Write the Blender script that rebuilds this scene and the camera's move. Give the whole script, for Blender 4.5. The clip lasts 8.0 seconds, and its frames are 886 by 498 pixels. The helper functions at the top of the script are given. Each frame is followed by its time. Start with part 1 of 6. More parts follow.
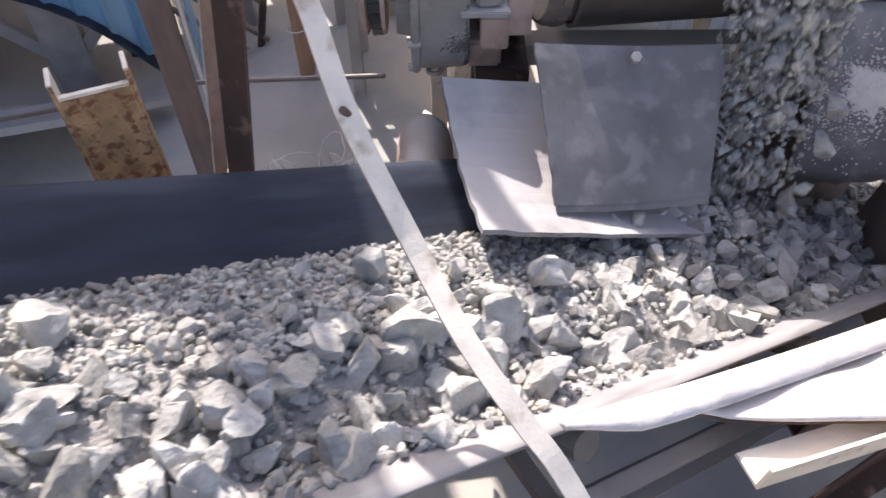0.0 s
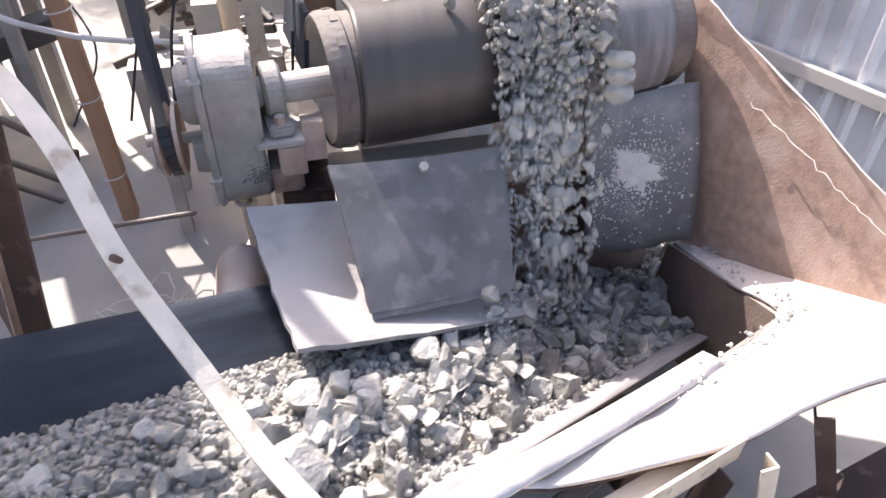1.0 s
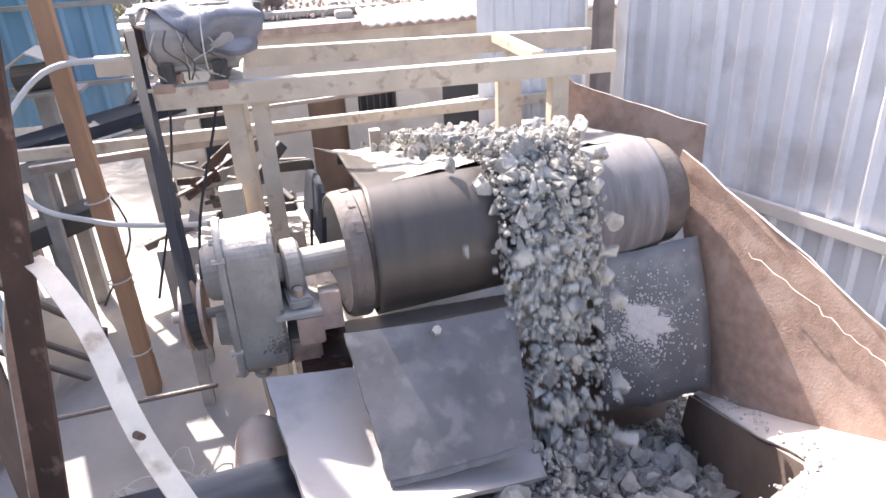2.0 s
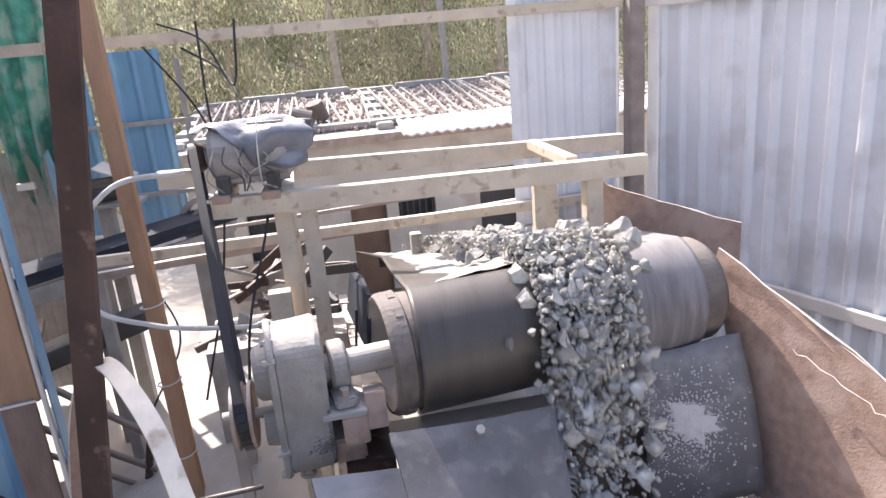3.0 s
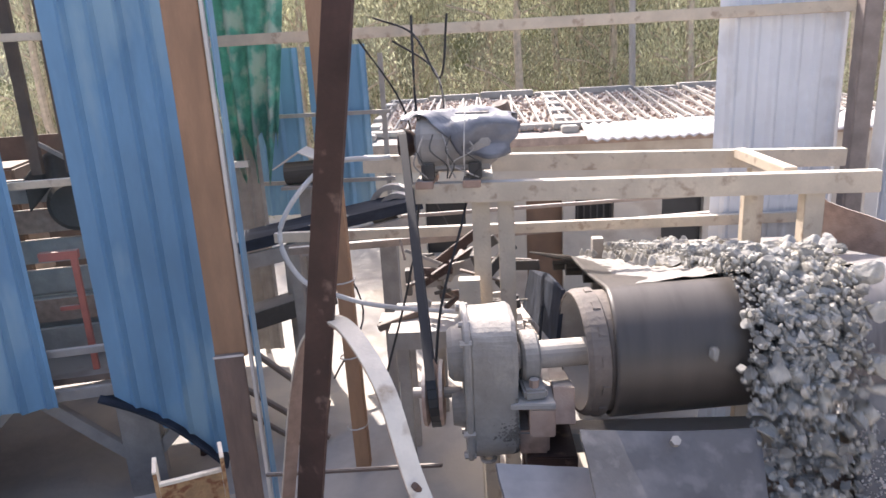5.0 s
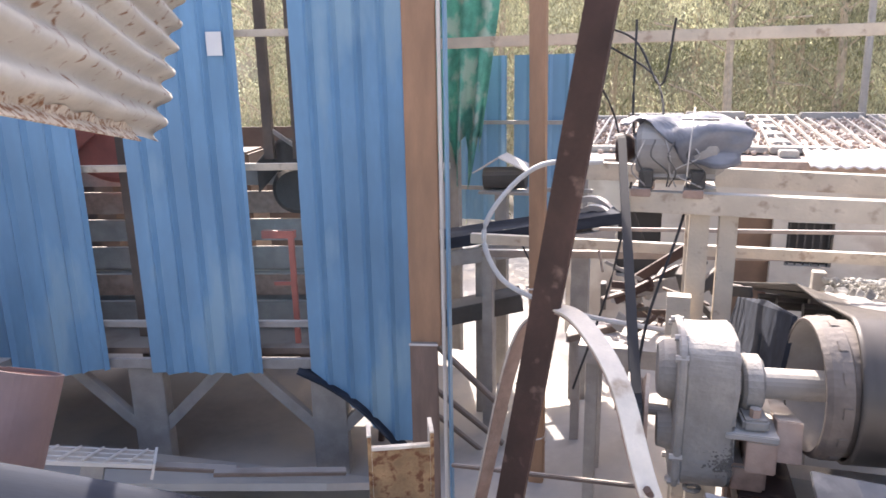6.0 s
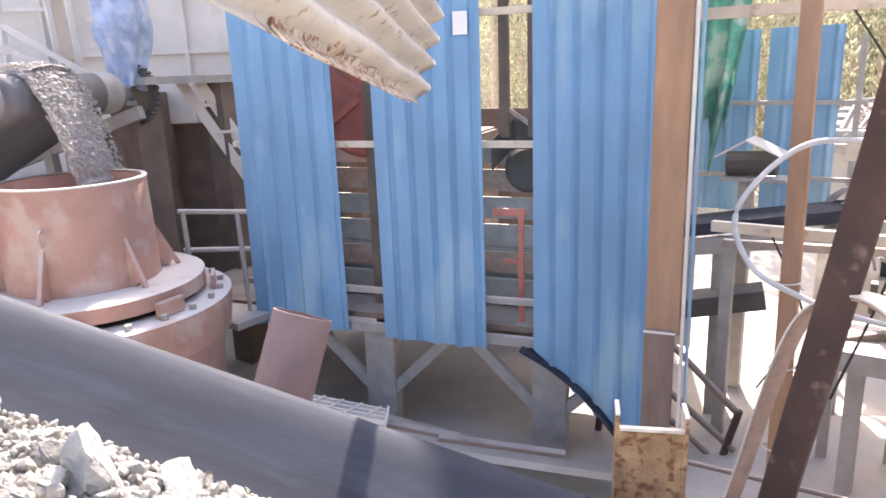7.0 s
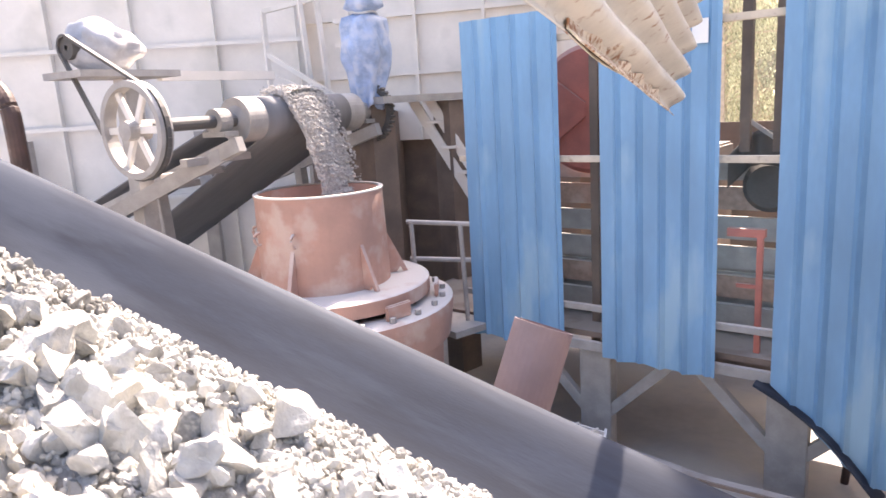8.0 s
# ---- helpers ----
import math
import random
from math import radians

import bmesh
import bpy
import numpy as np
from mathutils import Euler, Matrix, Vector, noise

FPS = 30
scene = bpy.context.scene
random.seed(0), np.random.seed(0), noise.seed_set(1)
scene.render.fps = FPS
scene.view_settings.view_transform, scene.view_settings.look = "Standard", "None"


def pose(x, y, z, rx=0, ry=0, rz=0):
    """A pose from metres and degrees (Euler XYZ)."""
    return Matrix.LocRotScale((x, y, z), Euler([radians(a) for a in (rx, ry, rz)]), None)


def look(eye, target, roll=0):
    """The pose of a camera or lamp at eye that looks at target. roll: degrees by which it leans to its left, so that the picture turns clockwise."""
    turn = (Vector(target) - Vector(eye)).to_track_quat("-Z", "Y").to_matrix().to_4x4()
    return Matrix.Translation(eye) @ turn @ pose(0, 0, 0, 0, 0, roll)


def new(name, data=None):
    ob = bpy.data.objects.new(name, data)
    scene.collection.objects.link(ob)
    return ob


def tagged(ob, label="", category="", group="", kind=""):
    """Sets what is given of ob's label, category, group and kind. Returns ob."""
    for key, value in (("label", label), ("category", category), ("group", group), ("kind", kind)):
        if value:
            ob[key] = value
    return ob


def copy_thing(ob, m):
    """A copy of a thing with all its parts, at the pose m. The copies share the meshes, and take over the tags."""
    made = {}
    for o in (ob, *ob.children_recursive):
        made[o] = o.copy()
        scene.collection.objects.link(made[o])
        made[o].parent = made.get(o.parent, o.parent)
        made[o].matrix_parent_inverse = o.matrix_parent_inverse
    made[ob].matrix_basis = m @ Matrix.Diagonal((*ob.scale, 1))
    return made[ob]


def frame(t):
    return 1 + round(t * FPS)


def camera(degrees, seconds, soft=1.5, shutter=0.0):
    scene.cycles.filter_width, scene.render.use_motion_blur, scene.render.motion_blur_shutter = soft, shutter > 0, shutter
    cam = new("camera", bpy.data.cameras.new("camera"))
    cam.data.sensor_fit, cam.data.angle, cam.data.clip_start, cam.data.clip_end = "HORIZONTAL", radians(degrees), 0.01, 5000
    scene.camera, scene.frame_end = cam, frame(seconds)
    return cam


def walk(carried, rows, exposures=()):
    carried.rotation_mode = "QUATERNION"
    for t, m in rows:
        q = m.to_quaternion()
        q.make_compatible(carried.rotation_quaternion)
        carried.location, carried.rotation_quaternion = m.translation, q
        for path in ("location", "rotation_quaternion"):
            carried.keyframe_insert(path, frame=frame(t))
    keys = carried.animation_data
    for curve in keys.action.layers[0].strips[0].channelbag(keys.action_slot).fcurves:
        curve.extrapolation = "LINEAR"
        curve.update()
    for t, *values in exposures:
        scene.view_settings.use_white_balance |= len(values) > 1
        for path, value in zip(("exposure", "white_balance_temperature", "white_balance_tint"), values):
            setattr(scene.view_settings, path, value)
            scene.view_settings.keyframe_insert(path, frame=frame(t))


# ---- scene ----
cam = camera(65.1, 8.0, soft=1.5, shutter=0.12)
METRES, EYE, TILT, LEAN, TURN = 1.2, 3.5, 0.0, 0.0, 0.0
ROWS = [
    (0.0, 0.0, 0.0, 0.0, -0.23, -48.25, 0.2),
    (0.5, 0.0987, -0.0336, 0.0368, -8.47, -45.18, -0.67),
    (1.0, 0.1577, -0.0689, 0.0513, -14.22, -39.14, -0.45),
    (1.5, 0.1731, -0.1025, 0.078, -15.62, -32.65, 1.05),
    (2.0, 0.1728, -0.1317, 0.1022, -14.18, -26.06, 2.74),
    (3.5, 0.1214, -0.2284, 0.1359, -9.65, -16.39, 4.62),
    (4.0, 0.0908, -0.2366, 0.1281, -6.47, -16.62, 4.23),
    (5.5, -0.1019, -0.1899, 0.0499, 9.05, -15.42, 2.25),
    (6.0, -0.1809, -0.2001, 0.0018, 17.5, -13.98, 1.05),
    (6.5, -0.2442, -0.2108, -0.0323, 25.81, -14.15, 0.27),
    (7.0, -0.3065, -0.2128, -0.068, 35.03, -14.34, 2.1),
    (7.5, -0.3644, -0.2292, -0.0879, 43.55, -13.62, 2.69),
    (8.0, -0.4034, -0.2695, -0.085, 51.89, -12.1, 3.45),
]
EXPO = [(0.0, 0.9, 6400, 18), (1.0, 1.17, 6450, 18), (2.0, 1.47, 6450, 18), (3.5, 1.06, 6450, 18), (5.0, 1.05, 6550, 18), (6.0, 1.40, 6650, 19), (7.0, 1.98, 6950, 20), (8.0, 2.02, 7100, 21)]
walk(cam, [(t, pose(0, 0, EYE, TILT, LEAN, TURN) @ pose(METRES * x, METRES * y, METRES * z, 90 + pitch, roll, yaw)) for t, x, y, z, yaw, pitch, roll in ROWS], EXPO)

# ---- world and sun ----
SUN_FROM = Vector((-0.27, 0.63, 0.728)).normalized()
world = bpy.data.worlds.new("world")
scene.world = world
world.use_nodes = True
wn = world.node_tree
sky = wn.nodes.new("ShaderNodeTexSky")
sky.sky_type = "NISHITA"
sky.sun_disc = False
sky.sun_elevation = math.asin(SUN_FROM.z)
sky.sun_rotation = math.atan2(SUN_FROM.x, SUN_FROM.y)
sky.dust_density = 4.0
wn.links.new(sky.outputs[0], wn.nodes["Background"].inputs[0])
wn.nodes["Background"].inputs[1].default_value = 0.15
sun = new("sun", bpy.data.lights.new("sun", "SUN"))
sun.data.energy, sun.data.angle, sun.data.color = 4.2, radians(0.6), (1.0, 0.94, 0.85)
sun.matrix_world = look(SUN_FROM * 30, (0, 0, 0))

# ---- materials ----


def mat(name, base, rough=0.7, metal=0.0, var=0.25, scale=6.0, second=None, second_amount=0.0, second_scale=2.5,
        dust=0.0, dust_col=(0.62, 0.58, 0.53), bump=0.15, bump_scale=60.0, random_value=0.0, coords="Object", translucent=0.0,
        streak=None):
    m = bpy.data.materials.new(name)
    m.use_nodes = True
    nt = m.node_tree
    nd, lk = nt.nodes, nt.links
    p = nd["Principled BSDF"]
    tc = nd.new("ShaderNodeTexCoord")
    co = tc.outputs[coords]
    if streak:
        mp = nd.new("ShaderNodeMapping")
        mp.inputs["Scale"].default_value = streak
        lk.new(co, mp.inputs[0])
        co = mp.outputs[0]

    def tex(sc, detail=5.0):
        n = nd.new("ShaderNodeTexNoise")
        n.inputs["Scale"].default_value = sc
        n.inputs["Detail"].default_value = detail
        lk.new(co, n.inputs["Vector"])
        return n.outputs["Fac"]

    def mix(fac, a, b):
        n = nd.new("ShaderNodeMix")
        n.data_type = "RGBA"
        if isinstance(fac, float):
            n.inputs[0].default_value = fac
        else:
            lk.new(fac, n.inputs[0])
        for k, v in ((6, a), (7, b)):
            if isinstance(v, tuple):
                n.inputs[k].default_value = (*v[:3], 1)
            else:
                lk.new(v, n.inputs[k])
        return n.outputs[2]

    def ramp(v, lo, hi, top=1.0):
        n = nd.new("ShaderNodeMapRange")
        n.inputs[1].default_value, n.inputs[2].default_value, n.inputs[4].default_value = lo, hi, top
        lk.new(v, n.inputs[0])
        return n.outputs[0]

    dark = tuple(c * (1 - var) for c in base)
    light = tuple(min(1, c * (1 + var)) for c in base)
    col = mix(ramp(tex(scale), 0.32, 0.68), dark, light)
    col = mix(ramp(tex(scale * 9), 0.3, 0.7, 0.35), col, dark)
    if random_value:
        info = nd.new("ShaderNodeObjectInfo")
        geo0 = nd.new("ShaderNodeNewGeometry")
        add = nd.new("ShaderNodeMath")
        add.operation = "ADD"
        lk.new(info.outputs["Random"], add.inputs[0])
        lk.new(geo0.outputs["Random Per Island"], add.inputs[1])
        half = ramp(add.outputs[0], 0.2, 1.8)
        hsv = nd.new("ShaderNodeHueSaturation")
        lk.new(col, hsv.inputs["Color"])
        lk.new(ramp(half, -0.5 / random_value + 0.5, 0.5 / random_value + 0.5, 2.0), hsv.inputs["Value"])
        col = hsv.outputs[0]
    if second:
        col = mix(ramp(tex(second_scale), 0.62 - 0.3 * second_amount, 0.72 - 0.25 * second_amount), col, second)
    if dust:
        geo = nd.new("ShaderNodeNewGeometry")
        sep = nd.new("ShaderNodeSeparateXYZ")
        lk.new(geo.outputs["Normal"], sep.inputs[0])
        upward = ramp(sep.outputs["Z"], 0.25, 0.9)
        patch = ramp(tex(3.5, 8.0), 0.15, 0.5)
        mul = nd.new("ShaderNodeMath")
        mul.operation = "MULTIPLY"
        lk.new(upward, mul.inputs[0])
        lk.new(patch, mul.inputs[1])
        film = nd.new("ShaderNodeMath")
        film.operation = "MULTIPLY_ADD"
        film.inputs[1].default_value, film.inputs[2].default_value = min(1.0, dust), 0.12 * min(dust, 1.0)
        film.use_clamp = True
        lk.new(mul.outputs[0], film.inputs[0])
        col = mix(film.outputs[0], col, dust_col)
    lk.new(col, p.inputs["Base Color"])
    p.inputs["Metallic"].default_value = metal
    rr = nd.new("ShaderNodeMapRange")
    rr.inputs[3].default_value, rr.inputs[4].default_value = max(0.05, rough - 0.1), min(1, rough + 0.12)
    lk.new(tex(scale * 2), rr.inputs[0])
    lk.new(rr.outputs[0], p.inputs["Roughness"])
    if bump:
        b = nd.new("ShaderNodeBump")
        b.inputs["Strength"].default_value = bump
        b.inputs["Distance"].default_value = 0.01
        lk.new(tex(bump_scale, 8.0), b.inputs["Height"])
        lk.new(b.outputs[0], p.inputs["Normal"])
    if translucent:
        tr = nd.new("ShaderNodeBsdfTranslucent")
        lk.new(col, tr.inputs[0])
        mx = nd.new("ShaderNodeMixShader")
        mx.inputs[0].default_value = translucent
        lk.new(p.outputs[0], mx.inputs[1])
        lk.new(tr.outputs[0], mx.inputs[2])
        lk.new(mx.outputs[0], nd["Material Output"].inputs[0])
    return m


M_STONE = mat("crushed_stone", (0.385, 0.378, 0.352), 0.9, var=0.3, scale=14, bump=0.7, bump_scale=55, random_value=0.5,
              second=(0.49, 0.455, 0.385), second_amount=0.25, second_scale=7)
M_FINES = mat("stone_fines", (0.39, 0.372, 0.345), 0.95, var=0.25, scale=30, bump=0.9, bump_scale=110)
M_FINE_STREAM = mat("fine_gravel", (0.50, 0.475, 0.45), 0.95, var=0.3, scale=40, bump=0.8, bump_scale=120)
M_DUST = mat("stone_dust", (0.64, 0.60, 0.57), 0.95, var=0.08, scale=5, bump=0.35, bump_scale=45, second=(0.58, 0.54, 0.5), second_amount=0.2, second_scale=7)
M_GROUND = mat("dusty_yard", (0.45, 0.43, 0.405), 0.95, var=0.18, scale=1.3, bump=0.5, bump_scale=12, second=(0.53, 0.49, 0.43), second_amount=0.45, second_scale=1.1)
M_RUBBER = mat("black_rubber", (0.029, 0.036, 0.052), 0.78, var=0.3, scale=5, bump=0.05, bump_scale=90, dust=0.05, dust_col=(0.24, 0.24, 0.25), second=(0.05, 0.06, 0.08), second_amount=0.35, second_scale=2.2, streak=(0.5, 3.0, 3.0))
M_RUBBER.node_tree.nodes["Principled BSDF"].inputs["Specular IOR Level"].default_value = 0.25
M_BELT = mat("worn_belt_rubber", (0.055, 0.047, 0.042), 0.42, var=0.25, scale=3, bump=0.05, bump_scale=80, dust=0.25, dust_col=(0.24, 0.22, 0.20), streak=(4.0, 0.6, 0.6))
M_BELT_DUSTY = mat("dust_greyed_rubber", (0.17, 0.16, 0.165), 0.55, var=0.5, scale=3.4, bump=0.08, bump_scale=70, dust=0.4, dust_col=(0.42, 0.40, 0.39), streak=(5.0, 0.8, 0.8))
M_BELT_EDGE = mat("dusty_belt_edge_rubber", (0.13, 0.125, 0.13), 0.55, var=0.2, scale=6, bump=0.08, bump_scale=70, dust=0.7, dust_col=(0.45, 0.43, 0.42), streak=(0.7, 4.0, 1.0))
M_BELT_GREY = mat("grey_belt_rubber", (0.15, 0.15, 0.155), 0.65, var=0.12, scale=4, bump=0.08, bump_scale=60, dust=0.5, dust_col=(0.30, 0.29, 0.29), streak=(5.0, 0.8, 0.8))
M_PLATE = mat("grey_rubber_plate", (0.20, 0.20, 0.205), 0.6, var=0.3, scale=3.5, bump=0.12, bump_scale=50, dust=0.75, dust_col=(0.50, 0.48, 0.47),
              second=(0.26, 0.255, 0.25), second_amount=0.35, second_scale=8)
M_PLATE_DARK = mat("dark_rubber_plate", (0.10, 0.10, 0.105), 0.55, var=0.4, scale=4, bump=0.12, bump_scale=50, dust=0.22, dust_col=(0.42, 0.40, 0.39),
                   second=(0.17, 0.165, 0.165), second_amount=0.35, second_scale=9)
M_CURTAIN = mat("dust_splashed_rubber", (0.13, 0.13, 0.135), 0.6, var=0.3, scale=4, bump=0.12, bump_scale=50, dust=0.4, dust_col=(0.45, 0.43, 0.42), second=(0.22, 0.215, 0.21), second_amount=0.3, second_scale=7)
M_STEEL_DUSTY = mat("dusty_steel", (0.33, 0.31, 0.29), 0.75, 0.1, var=0.2, scale=8, bump=0.35, bump_scale=40, dust=0.9)
M_GEAR = mat("dust_caked_cast_iron", (0.28, 0.262, 0.24), 0.9, var=0.22, scale=7, bump=0.6, bump_scale=45, dust=0.55, second=(0.2, 0.19, 0.18), second_amount=0.1, second_scale=5)
M_OIL = mat("oily_dirt", (0.15, 0.135, 0.12), 0.75, var=0.4, scale=20, bump=0.4, bump_scale=60)
M_CREAM = mat("dusty_cream_paint", (0.60, 0.51, 0.39), 0.8, var=0.14, scale=7, bump=0.25, bump_scale=60, dust=0.9, dust_col=(0.72, 0.67, 0.60), second=(0.36, 0.26, 0.18), second_amount=0.12, second_scale=11)
M_RUST = mat("rusty_steel", (0.375, 0.245, 0.185), 0.85, 0.05, var=0.25, scale=22, bump=0.3, bump_scale=90, dust=0.8, second=(0.45, 0.325, 0.26), second_amount=0.35, second_scale=4)
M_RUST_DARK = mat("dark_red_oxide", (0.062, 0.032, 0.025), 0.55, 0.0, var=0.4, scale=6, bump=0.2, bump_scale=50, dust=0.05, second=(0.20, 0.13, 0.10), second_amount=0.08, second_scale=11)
M_BROWN = mat("brown_primer", (0.37, 0.215, 0.125), 0.65, 0.0, var=0.18, scale=4, bump=0.12, bump_scale=50, dust=0.15, streak=(3.0, 3.0, 0.7))
M_WORN_WHITE = mat("rust_blotched_white_paint", (0.44, 0.27, 0.135), 0.8, var=0.4, scale=17, bump=0.4, bump_scale=80, second=(0.20, 0.085, 0.04), second_amount=0.42, second_scale=34)
M_ROOF_TIN = mat("chalky_cream_tin", (0.60, 0.555, 0.48), 0.75, var=0.12, scale=5, bump=0.2, bump_scale=50, second=(0.28, 0.14, 0.075), second_amount=0.08, second_scale=22)
M_RUST_SPECK = mat("rust_speckled_cream", (0.66, 0.57, 0.45), 0.85, var=0.2, scale=12, bump=0.4, bump_scale=80, second=(0.27, 0.125, 0.06), second_amount=0.48, second_scale=55)
M_STRAP = mat("bent_flat_bar_paint", (0.78, 0.71, 0.60), 0.6, var=0.12, scale=14, bump=0.15, bump_scale=90, second=(0.45, 0.36, 0.27), second_amount=0.15, second_scale=9)
M_GALV = mat("galvanised_sheet", (0.76, 0.78, 0.81), 0.45, 0.05, var=0.07, scale=2, bump=0.05, bump_scale=30, second=(0.56, 0.56, 0.57), second_amount=0.3, second_scale=1.5)
M_BLUE = mat("sky_blue_sheet", (0.17, 0.345, 0.52), 0.48, var=0.14, scale=2.5, bump=0.05, bump_scale=30, second=(0.27, 0.44, 0.56), second_amount=0.25, second_scale=2.0, streak=(1.5, 1.5, 0.4))
M_GREEN_NET = mat("green_shade_net", (0.16, 0.42, 0.35), 0.85, var=0.3, scale=7, second=(0.42, 0.52, 0.47), second_amount=0.45, second_scale=5, bump=0.3, bump_scale=120, translucent=0.35)
M_WHITE_STEEL = mat("white_painted_steel", (0.72, 0.675, 0.62), 0.6, var=0.08, scale=3, bump=0.08, bump_scale=30, dust=0.5, second=(0.60, 0.57, 0.52), second_amount=0.35, second_scale=1.5)
M_TERRA = mat("red_oxide_dusty", (0.46, 0.235, 0.165), 0.8, var=0.16, scale=4, bump=0.15, bump_scale=40, dust=1.0, dust_col=(0.70, 0.66, 0.62), second=(0.52, 0.36, 0.29), second_amount=0.35, second_scale=3)
M_PIPE = mat("dusty_red_pipe", (0.29, 0.185, 0.165), 0.7, var=0.25, scale=4, bump=0.1, dust=0.35, dust_col=(0.46, 0.41, 0.40))
M_PIPE_END = mat("bare_red_oxide", (0.24, 0.11, 0.085), 0.7, var=0.2, scale=8, bump=0.1)
M_TARP = mat("blue_tarpaulin", (0.33, 0.42, 0.60), 0.5, var=0.25, scale=10, bump=0.6, bump_scale=18, second=(0.46, 0.51, 0.62), second_amount=0.45, second_scale=7)
M_GREY_TARP = mat("grey_plastic_cover", (0.12, 0.125, 0.145), 0.32, var=0.35, scale=7, bump=0.35, bump_scale=22, dust=0.75, dust_col=(0.55, 0.54, 0.55))
M_WRAP = mat("dusty_clear_plastic", (0.38, 0.375, 0.385), 0.35, var=0.25, scale=9, bump=0.5, bump_scale=18, dust=0.6, dust_col=(0.66, 0.64, 0.62))
M_PLASTER = mat("pale_plaster", (0.62, 0.56, 0.48), 0.9, var=0.12, scale=2, bump=0.2, second=(0.48, 0.41, 0.34), second_amount=0.35, second_scale=2)
M_CONC = mat("weathered_concrete", (0.36, 0.34, 0.31), 0.9, var=0.2, scale=5, bump=0.5, bump_scale=30, dust=0.8, dust_col=(0.6, 0.57, 0.53))
M_CLAY = mat("clay_rubble", (0.42, 0.31, 0.25), 0.95, var=0.3, scale=9, bump=0.9, bump_scale=25, dust=0.7)
M_COLLAR = mat("grimy_torn_lagging", (0.13, 0.105, 0.09), 0.7, var=0.4, scale=9, bump=0.5, bump_scale=35, dust=0.35, dust_col=(0.42, 0.38, 0.34))
M_DARK = mat("dark_machine_steel", (0.07, 0.065, 0.06), 0.7, 0.1, var=0.35, scale=5, bump=0.2, dust=0.7, dust_col=(0.34, 0.32, 0.30))
M_DARKBROWN = mat("grimy_brown_steel", (0.16, 0.115, 0.09), 0.8, var=0.3, scale=4, bump=0.3, dust=0.7, dust_col=(0.42, 0.38, 0.34))
M_RED = mat("red_paint", (0.46, 0.12, 0.085), 0.55, var=0.2, scale=6, dust=0.5)
M_CABLE = mat("black_cable", (0.02, 0.02, 0.022), 0.5, var=0.2, bump=0)
M_WIRE = mat("pale_wire", (0.62, 0.60, 0.57), 0.6, var=0.15, bump=0)
M_BARK = mat("eucalyptus_bark", (0.58, 0.49, 0.38), 0.9, var=0.25, scale=8, bump=0.4, bump_scale=20)
M_LEAF = mat("eucalyptus_leaf", (0.54, 0.55, 0.39), 0.5, var=0.3, scale=0.7, bump=0, random_value=0.6, second=(0.66, 0.58, 0.40), second_amount=0.35, second_scale=0.35, translucent=0.6)
M_DRY = mat("dry_undergrowth", (0.56, 0.48, 0.34), 0.9, var=0.35, scale=1.5, bump=0.4, second=(0.24, 0.25, 0.11), second_amount=0.45, second_scale=0.8)
M_PAPER = mat("white_paper_label", (0.8, 0.79, 0.76), 0.7, var=0.05, bump=0)
M_WINDOW = mat("dark_window_void", (0.03, 0.03, 0.032), 0.4, var=0.2, bump=0)
M_SPLICE = mat("dull_brown_paint", (0.20, 0.135, 0.105), 0.75, var=0.25, scale=6, bump=0.2, bump_scale=50, dust=0.3, streak=(3.0, 3.0, 0.6))
M_RAIL = mat("brown_dusty_rail", (0.27, 0.215, 0.185), 0.8, var=0.25, scale=9, bump=0.25, bump_scale=50, dust=1.0, dust_col=(0.68, 0.64, 0.60))
M_DOORWOOD = mat("brown_door_wood", (0.22, 0.13, 0.08), 0.7, var=0.2, scale=5, dust=0.3)

# ---- mesh helpers ----


def thing(name, label, category, group="", kind="", at=None):
    ob = new(name)
    ob.empty_display_size = 0.1
    if at is not None:
        ob.matrix_world = at
    return tagged(ob, label, category, group, kind)


def part(name, bm, material, parent=None, label="", smooth=False):
    me = bpy.data.meshes.new(name)
    bmesh.ops.recalc_face_normals(bm, faces=bm.faces)
    if smooth:
        for f in bm.faces:
            f.smooth = True
    bm.to_mesh(me)
    bm.free()
    me.materials.append(material)
    ob = new(name, me)
    if parent is not None:
        ob.parent = parent
    if label:
        tagged(ob, label)
    return ob


def solid(name, bm, material, label, category, group="", kind="", smooth=False, at=None):
    ob = part(name, bm, material, None, "", smooth)
    if at is not None:
        ob.matrix_world = at
    return tagged(ob, label, category, group, kind)


def box(bm, lo, hi, m=None, bevel=0.0):
    lo, hi = Vector(lo), Vector(hi)
    r = bmesh.ops.create_cube(bm, size=1.0)
    s = Matrix.Diagonal((*(hi - lo), 1))
    bmesh.ops.transform(bm, matrix=(m or Matrix()) @ Matrix.Translation((lo + hi) / 2) @ s, verts=r["verts"])
    if bevel:
        es = {e for v in r["verts"] for e in v.link_edges}
        bmesh.ops.bevel(bm, geom=list(es), offset=bevel, segments=2, affect="EDGES")
    return bm


def boxes(*items, bevel=0.0):
    bm = bmesh.new()
    for it in items:
        box(bm, *it, bevel=bevel)
    return bm


def along(a, b, upv=(0, 0, 1)):
    """Matrix at a with local x towards b."""
    a, b = Vector(a), Vector(b)
    x = (b - a).normalized()
    u = Vector(upv)
    if abs(x.dot(u)) > 0.98:
        u = Vector((0, 1, 0))
    y = u.cross(x).normalized()
    z = x.cross(y)
    m = Matrix((x, y, z)).transposed().to_4x4()
    m.translation = a
    return m, (b - a).length


